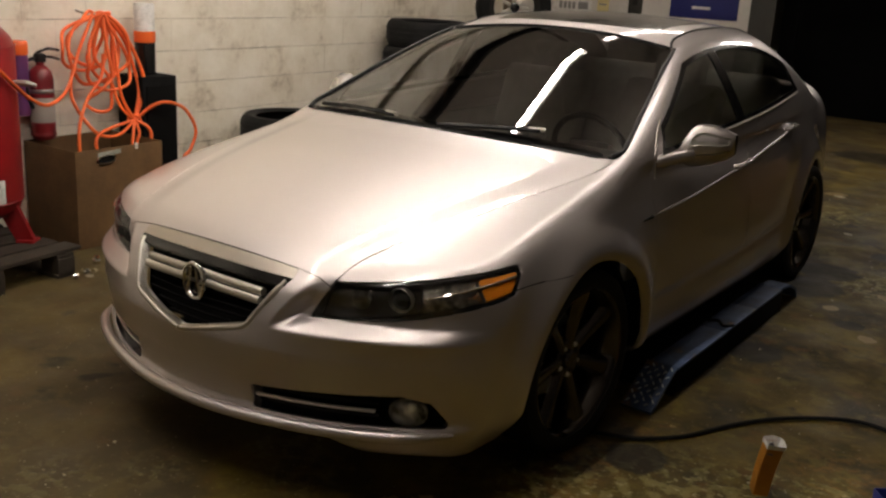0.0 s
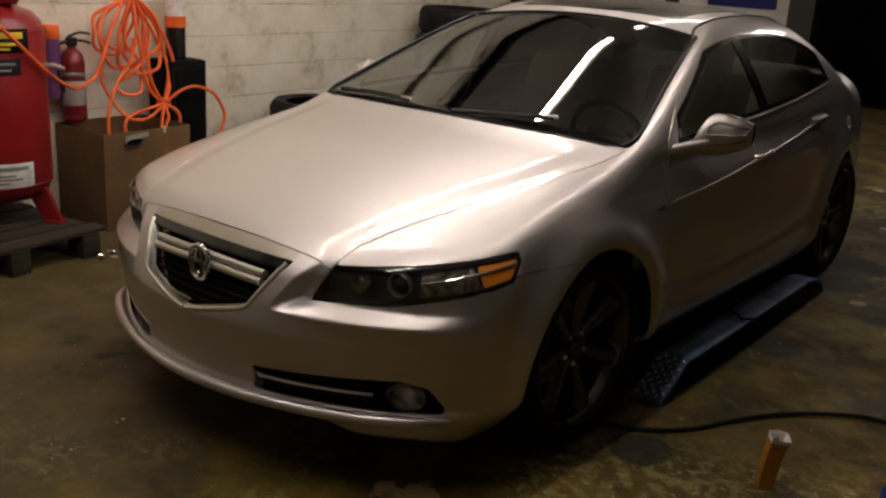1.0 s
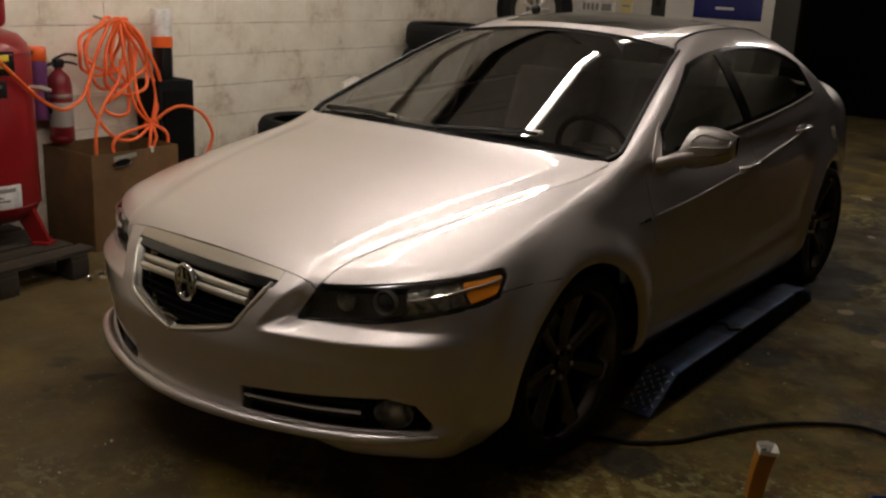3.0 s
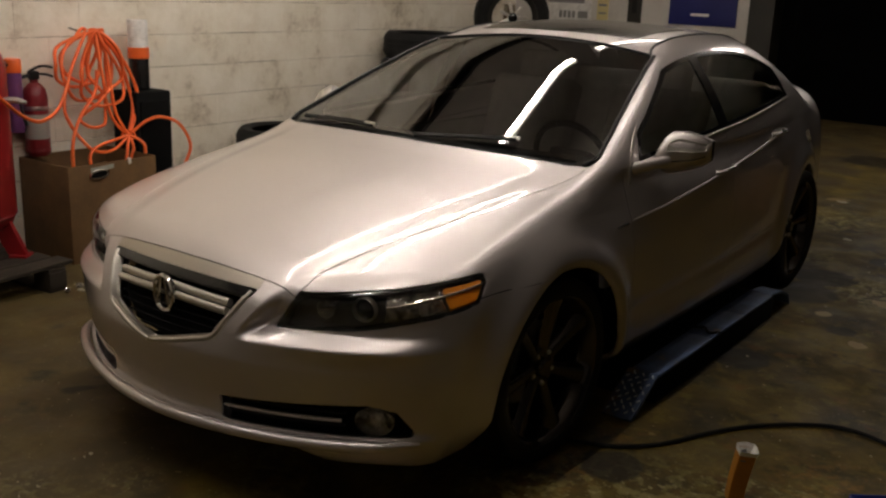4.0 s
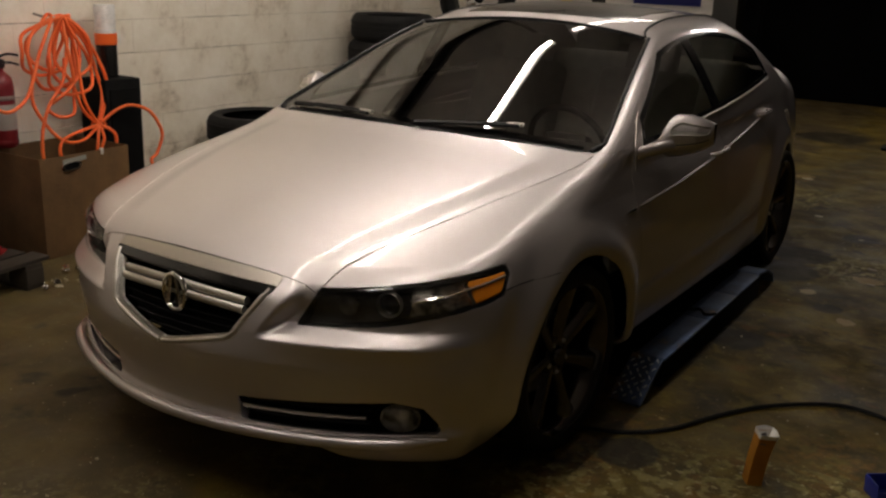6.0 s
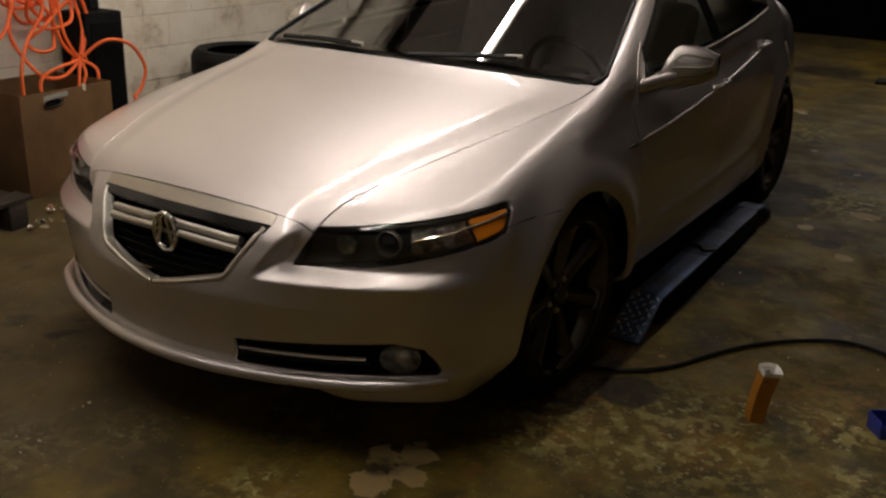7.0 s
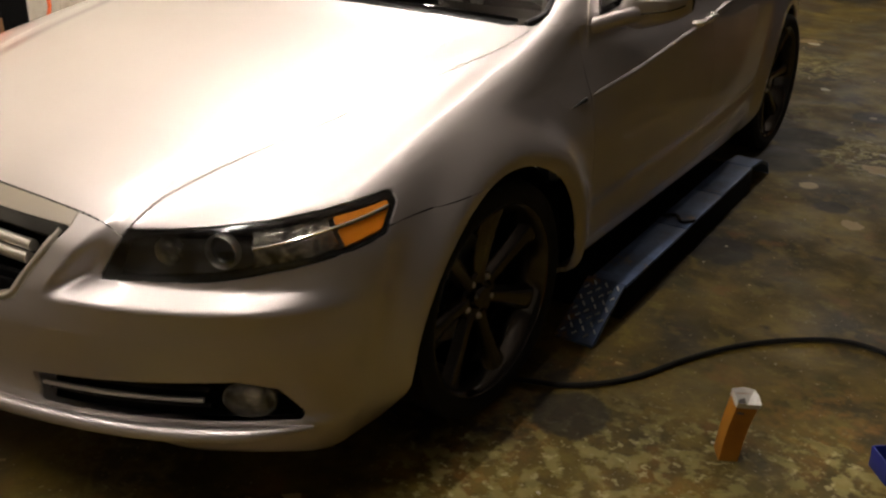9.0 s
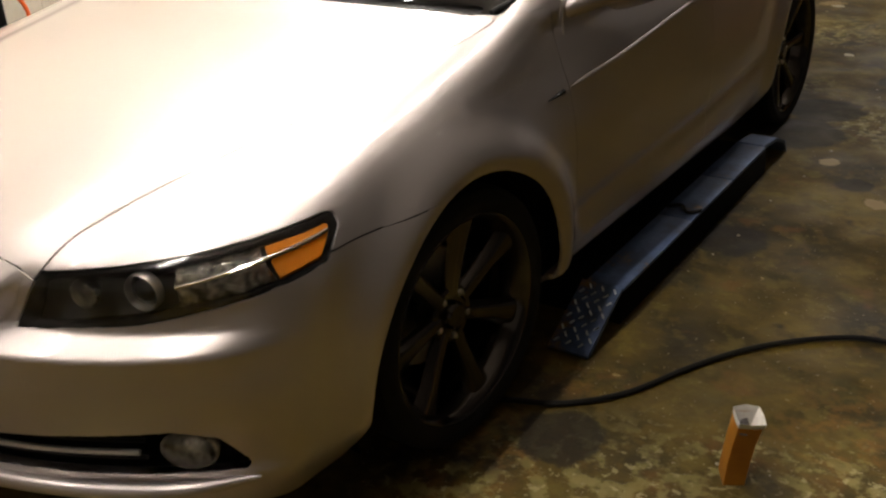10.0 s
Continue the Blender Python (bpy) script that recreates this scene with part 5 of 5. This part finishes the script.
part("binding", tube(bmesh.new(), [(0.12 + 0.02 * math.cos(a), 0.19 + 0.03 * math.cos(a), -0.58 + 0.028 * math.sin(a)) for a in np.linspace(0, 2 * math.pi, 20, endpoint=False)], 0.008, 8, closed=True), HOSE, hose)

# tyres
def make_tyre(r, w, at, rot, label):
    p = [(r - 0.10, -w / 2 + 0.01), (r - 0.085, -w / 2), (r - 0.03, -w / 2 - 0.004), (r - 0.008, -w / 2 + 0.02), (r, -w / 2 + 0.045), (r, w / 2 - 0.045), (r - 0.008, w / 2 - 0.02), (r - 0.03, w / 2 + 0.004), (r - 0.085, w / 2), (r - 0.10, w / 2 - 0.01), (r - 0.09, w / 2 - 0.02), (r - 0.035, w / 2 - 0.03), (r - 0.02, 0), (r - 0.035, -w / 2 + 0.03), (r - 0.09, -w / 2 + 0.02), (r - 0.10, -w / 2 + 0.01)]
    ob = thing("tyre", label, "tyre", (0, 0, 0), 0, "stacked tyres")
    ob.matrix_basis = pose(*at, *rot)
    part("casing", lathe(bmesh.new(), p, 56), RUBBER, ob)
    for z in (-w / 5, 0.0, w / 5):
        part("tread_rib", lathe(bmesh.new(), [(r - 0.001, z - w / 14), (r + 0.004, z - w / 15), (r + 0.004, z + w / 15), (r - 0.001, z + w / 14)], 56), RUBBER, ob)
    return ob


for (x, y), n, r in (((-2.34, 1.84), 3, 0.325), ((-2.35, 3.32), 6, 0.325), ((-2.24, 4.32), 5, 0.33)):
    for i in range(n):
        w = 0.192
        make_tyre(r - 0.008 * (i % 2), w, (x + 0.012 * math.sin(3.1 * i), y + 0.012 * math.cos(2.3 * i), 0.102 + 0.2 * i), (0, 0, 37 * i), "used black car tyre lying in a stack by the wall")
up = make_tyre(0.31, 0.19, (-2.20, 4.30, 1.005 + 0.31), (90, 0, 42), "black tyre on an alloy wheel standing on the stack")
part("alloy_rim", lathe(bmesh.new(), [(0.205, -0.09), (0.212, -0.095), (0.205, -0.085), (0.18, -0.03), (0.17, 0.05), (0.205, 0.085), (0.212, 0.092), (0.205, 0.09)], 40), GREY_STEEL, up, "dark rim barrel")
for i in range(7):
    a = 2 * math.pi * i / 7
    part("rim_spoke", box(bmesh.new(), (0.085, 0.026, 0.026), (0.075 * math.cos(a), 0.075 * math.sin(a), 0.07), (0, 0, math.degrees(a)), 0.008), SATIN_CHROME, up, "short bright alloy spoke")
part("rim_center", lathe(bmesh.new(), [(0, 0.03), (0.04, 0.03), (0.04, 0.083), (0.025, 0.09), (0, 0.09)], 24), BLACK_GLOSS, up)

# posters on the partition
def sign(name, label, x0, x1, z0, z1, face, bars, ink):
    ob = thing(name, label, "sign", ((x0 + x1) / 2, NY - 0.006, (z0 + z1) / 2))
    w, h = x1 - x0, z1 - z0
    part("board", box(bmesh.new(), (w, 0.010, h), (0, 0, 0), (0, 0, 0), 0.002), face, ob)
    for bx, bz, bw, bh in bars:
        part("print_bar", box(bmesh.new(), (bw, 0.003, bh), (bx, -0.0065, bz)), ink, ob)
    return ob


BLUE_SIGN = mottled("blue_sign", [(0.3, (0.007, 0.011, 0.10)), (0.7, (0.012, 0.018, 0.14))], 3.0, (0.35, 0.5), 0.02)
sign("blue_sign", "blue sign with white print on the partition wall", -1.19, -0.60, 1.31, 1.78, BLUE_SIGN, [(-0.02, -0.15, 0.16, 0.022), (0.0, 0.05, 0.42, 0.05), (0.0, 0.14, 0.30, 0.04)], LABEL_WHITE)
sign("paper_sign", "white paper sign with bold dark print", -2.42, -1.94, 1.22, 1.60, LABEL_WHITE, [(0.07 + 0.045 * i - 0.14, -0.07, 0.030, 0.062) for i in range(4)] + [(0.16 + 0.0, -0.07, 0.10, 0.062)] + [(-0.02, 0.06, 0.38, 0.06)], GREY_PRINT)
sign("yellow_notice", "small faded yellow notice on the partition wall", -1.88, -1.77, 1.25, 1.52, mat("faded_yellow", (0.62, 0.52, 0.24), 0.6), [(0, 0.05, 0.08, 0.02), (0, -0.02, 0.07, 0.015)], GREY_PRINT)
sign("switch_panel", "grey electrical switch panel on the partition wall", -1.58, -1.45, 1.24, 1.60, GREY_STEEL, [(0, 0.02, 0.05, 0.12)], BLACK_PLASTIC)

# ---- things on the floor beside the car ----
BLUE_STEEL = mottled("worn_blue_steel", [(0.33, (0.19, 0.12, 0.05)), (0.40, (0.05, 0.075, 0.14)), (0.52, (0.075, 0.12, 0.24)), (0.68, (0.12, 0.18, 0.33))], 3.2, (0.4, 0.6), 0.15, 60)
bsdf(BLUE_STEEL).inputs["Specular IOR Level"].default_value = 0.25
STUD = mat("worn_stud", (0.62, 0.66, 0.68), 0.35, 0.6)
lift = thing("low_rise_lift", "worn blue steel lift platform with a diamond-plate flap beside the car", "car lift")
part("flap", prism(bmesh.new(), [(0.47, 0.004), (0.655, 0.118), (0.655, 0.130), (0.44, 0.012), (0.44, 0.004)], 0.128, Matrix(((0, 0, 1, 0.862), (1, 0, 0, 0), (0, 1, 0, 0), (0, 0, 0, 1)))), BLUE_STEEL, lift, "blue diamond-plate approach flap")
for i in range(6):
    for j in range(5):
        x, u = 0.878 + 0.0195 * i, 0.08 + 0.19 * j + (0.095 if i % 2 else 0)
        if u > 0.95:
            continue
        y, z = 0.447 + 0.205 * u, 0.0145 + 0.112 * u
        part("tread_stud", box(bmesh.new(), (0.0042, 0.017, 0.004), (x, y, z + 0.002), (30, 0, 45 if (i + j) % 2 else -45)), STUD, lift)
edge = 0.990
for y0, y1 in ((0.660, 1.21), (1.216, 1.62), (1.626, 2.02)):
    part("deck_plate", box(bmesh.new(), (edge - 0.87, y1 - y0, 0.012), ((edge + 0.87) / 2 - 0.018 * (y0 - 0.66), (y0 + y1) / 2, 0.124), (0, 0, 0.9), 0.003), BLUE_STEEL, lift)
part("rear_flap", prism(bmesh.new(), [(2.025, 0.118), (2.20, 0.096), (2.31, 0.050), (2.35, 0.004), (2.362, 0.004), (2.32, 0.060), (2.205, 0.108), (2.025, 0.130)], 0.11, Matrix(((0, 0, 1, 0.848), (1, 0, 0, 0), (0, 1, 0, 0), (0, 0, 0, 1)))), BLUE_STEEL, lift)
part("under_frame", box(bmesh.new(), (0.30, 1.40, 0.114), (0.823, 1.36, 0.059), (0, 0, 0.9), 0.004), MATT_BLACK, lift, "black under-frame")
part("air_line", tube(bmesh.new(), spline([(0.87, 1.27, 0.136), (0.91, 1.30, 0.137), (0.95, 1.25, 0.137), (0.985, 1.29, 0.136)], 6), 0.006, 6), RUBBER, lift)

cable = thing("floor_hose", "black rubber hose lying in a curve on the floor", "hose")
pts = [(0.74, 0.08, 0.010), (0.91, 0.15, 0.010), (1.04, 0.21, 0.010), (1.16, 0.34, 0.010), (1.25, 0.53, 0.010), (1.35, 0.70, 0.010), (1.48, 0.84, 0.010), (1.62, 0.93, 0.010), (1.76, 0.92, 0.010), (1.95, 0.82, 0.010), (2.25, 0.55, 0.010), (2.7, 0.3, 0.010), (3.3, 0.4, 0.010)]
part("hose_run", tube(bmesh.new(), spline(pts, 12), 0.0078, 10), RUBBER, cable)

ORANGE_CARD = mottled("orange_card", [(0.3, (0.34, 0.125, 0.010)), (0.7, (0.47, 0.20, 0.018))], 12, (0.4, 0.6), 0.05)
sleeve = thing("paper_sleeve", "open orange carton with a torn white top on the floor", "carton", (1.504, 0.160, 0.0), 30)
SLEEVE = [(-1, -1), (0.1, -1.05), (1, -1), (1.04, 0), (1, 1), (0, 1.04), (-1, 1), (-1.03, 0)]


def sleeve_ring(bm, z, wide, deep, jag=0.0):
    """One ring of the leaning, slightly swollen carton."""
    k = z / 0.2
    return [bm.verts.new((sx * wide + 0.016 * k, sy * deep - 0.040 * k * k, z + jag * math.sin(2.7 * i + 0.5))) for i, (sx, sy) in enumerate(SLEEVE)]


def sleeve_walls(bm, rings):
    for p, q in zip(rings, rings[1:]):
        for j in range(8):
            bm.faces.new((p[j], p[(j + 1) % 8], q[(j + 1) % 8], q[j]))


bm = bmesh.new()
rings = [sleeve_ring(bm, z, w, d) for z, w, d in ((0.0, 0.024, 0.030), (0.06, 0.0245, 0.030), (0.12, 0.025, 0.030), (0.187, 0.026, 0.031))]
sleeve_walls(bm, rings)
bm.faces.new(rings[0])
part("carton_body", bm, ORANGE_CARD, sleeve, angle=30)
PAPER = mottled("white_paper", [(0.3, (0.66, 0.64, 0.60)), (0.7, (0.84, 0.82, 0.78))], 30, (0.5, 0.7), 0.1)
bm = bmesh.new()
rings = [sleeve_ring(bm, z, w, d, j) for z, w, d, j in ((0.183, 0.0268, 0.0318, 0.002), (0.196, 0.0275, 0.034, 0.003), (0.202, 0.0285, 0.036, 0.003), (0.201, 0.0275, 0.035, 0.003), (0.176, 0.0236, 0.0286, 0.002), (0.110, 0.0205, 0.0255, 0.0))]
sleeve_walls(bm, rings)
bm.faces.new(rings[-1])
part("torn_top", bm, PAPER, sleeve, "white torn top", angle=30)
bm = prism(bmesh.new(), [(-0.010, -0.020), (0.006, -0.022), (0.012, 0.0), (0.004, 0.022), (-0.010, 0.016)], 0.002, pose(0.004, -0.055, 0.182, 78, 0, 0))
part("torn_notch", bm, mat("notch_grey", (0.12, 0.11, 0.105), 0.7), sleeve, "grey torn notch in the top")
bm = prism(bmesh.new(), [(-0.020, 0.004), (0.031, 0.004), (0.031, 0.085), (0.016, 0.060), (-0.004, 0.036)], 0.002, pose(0.0243, 0.0, 0.0, 0, 5.2, 0) @ Matrix(((0, 0, 1, 0), (1, 0, 0, 0), (0, 1, 0, 0), (0, 0, 0, 1))))
part("side_panel", bm, mat("side_grey", (0.16, 0.15, 0.15), 0.5), sleeve, "grey panel on the carton's darker right side")

BIN_BLUE = mat("blue_plastic", (0.010, 0.022, 0.22), 0.4)
tray = thing("parts_bin", "small blue plastic parts bin with an open front", "bin", (1.895, 0.33, 0.0), 38)
tray.scale = (0.74, 0.74, 0.8)
for size, at, rot in (((0.17, 0.11, 0.005), (0, 0, 0.004), (0, 0, 0)), ((0.17, 0.005, 0.078), (0, 0.054, 0.040), (4, 0, 0)), ((0.17, 0.005, 0.045), (0, -0.054, 0.024), (-8, 0, 0)), ((0.005, 0.11, 0.075), (-0.085, 0, 0.039), (0, -3, 0)), ((0.005, 0.11, 0.075), (0.085, 0, 0.039), (0, 3, 0))):
    part("panel", box(bmesh.new(), size, at, rot, 0.0015), BIN_BLUE, tray)
part("lip", box(bmesh.new(), (0.06, 0.02, 0.012), (0.115, -0.02, 0.05), (0, 0, 0), 0.003), BIN_BLUE, tray)

far_box = thing("large_carton", "tall brown cardboard carton standing on the far floor", "box", (1.62, 4.42, 0.0), -8)
part("carton_body", box(bmesh.new(), (0.60, 0.42, 0.62), (0, 0, 0.31), (0, 0, 0), 0.004), CARDBOARD, far_box)
part("lid_flap", box(bmesh.new(), (0.60, 0.20, 0.006), (0, -0.11, 0.625), (4, 0, 0), 0.002), CARDBOARD, far_box)
part("white_slip", box(bmesh.new(), (0.10, 0.08, 0.003), (-0.2, -0.1, 0.637), (4, 0, 10)), LABEL_WHITE, far_box, "white paper slip")
jack = thing("tool_case", "small black plastic tool case on the floor", "case", (1.93, 1.62, 0.0), 20)
part("case_body", box(bmesh.new(), (0.24, 0.16, 0.11), (0, 0, 0.055), (0, 0, 0), 0.012), BLACK_PLASTIC, jack)
part("case_handle", tube(bmesh.new(), spline([(-0.05, 0, 0.105), (-0.045, 0, 0.135), (0.045, 0, 0.135), (0.05, 0, 0.105)], 5), 0.008, 8), BLACK_PLASTIC, jack)
mat_piece = thing("rubber_mat", "piece of black rubber mat on the floor", "mat", (0.84, 7.30, 0.0), 5)
part("sheet", box(bmesh.new(), (0.46, 0.26, 0.03), (0, 0, 0.015), (0, 0, 0), 0.008), RUBBER, mat_piece)

# flakes of paint and scraps of paper on the concrete
rnd = random.Random(11)
bm = bmesh.new()
spots = [(0.79, 4.05, 0.035), (1.40, 2.64, 0.03), (0.40, 5.30, 0.06), (1.35, 2.95, 0.03), (1.62, 2.5, 0.05), (-1.86, -0.05, 0.03), (-1.80, 0.05, 0.025), (1.16, 3.58, 0.02)]
spots += [(rnd.uniform(-2.2, 3.0), rnd.uniform(-2.0, 6.5), rnd.uniform(0.002, 0.008)) for _ in range(170)]
for x0, y0, x1, y1, n in ((-1.98, -0.02, -1.85, 0.06, 12), (-0.20, -1.50, -0.30, -1.02, 5)):
    for i in range(n):
        u = rnd.random()
        spots.append((x0 + (x1 - x0) * u + rnd.gauss(0, 0.02), y0 + (y1 - y0) * u + rnd.gauss(0, 0.02), rnd.uniform(0.003, 0.011)))
for x, y, r in spots:
    if abs(x) < 0.9 and -0.85 < y < 3.8:
        continue
    n = rnd.randint(5, 8)
    ring = [(x + r * rnd.uniform(0.5, 1.3) * math.cos(2 * math.pi * i / n), y + 0.7 * r * rnd.uniform(0.5, 1.3) * math.sin(2 * math.pi * i / n)) for i in range(n)]
    prism(bm, ring, 0.0035, pose(0, 0, 0.0005))
tagged(part("paint_flakes", bm, mottled("old_flakes", [(0.3, (0.20, 0.155, 0.09)), (0.6, (0.46, 0.41, 0.31))], 9, (0.6, 0.8), 0.1), None, "pale paint flakes and paper scraps scattered on the floor", smooth=False), "", "debris", "", "stuff")

# ---- concrete blocks of the wall, the nearest as single pieces ----
def block_mesh():
    bm = box(bmesh.new(), (0.014, 0.3992, 0.1962), (0, 0, 0), (0, 0, 0))
    me = bpy.data.meshes.new("concrete_block")
    bmesh.ops.bevel(bm, geom=[e for e in bm.edges], offset=0.0016, segments=1, affect="EDGES")
    for f in bm.faces:
        f.smooth = False
    bm.to_mesh(me)
    bm.free()
    me.materials.append(BLOCK)
    return me


me = block_mesh()
rnd = random.Random(3)
for row in range(19):
    for col in range(-10, 30):
        y = -1.2 + 0.4 * col + (0.2 if row % 2 else 0)
        if y < SY + 0.2 or y > NY - 0.2:
            continue
        z = 0.1 + 0.2 * row
        if z > CEIL - 0.1:
            continue
        if not (-1.6 < y and z < 2.2):
            continue
        ob = new("concrete_block", me)
        ob.parent = wall
        ob.location = (WX - 0.0075 + rnd.uniform(-0.001, 0.001), y, z)
bm = bmesh.new()
for row in range(19):
    for col in range(-14, 30):
        y, z = -1.2 + 0.4 * col + (0.2 if row % 2 else 0), 0.1 + 0.2 * row
        if y < SY + 0.2 or y > NY - 0.2 or z > CEIL - 0.1 or (-1.6 < y and z < 2.2):
            continue
        bmesh.ops.create_cube(bm, size=1, matrix=pose(WX - 0.009, y, z) @ Matrix.Diagonal((0.014, 0.3992, 0.1962, 1)))
tagged(part("far_blocks", bm, BLOCK, wall, smooth=False), "", "", "", "stuff")
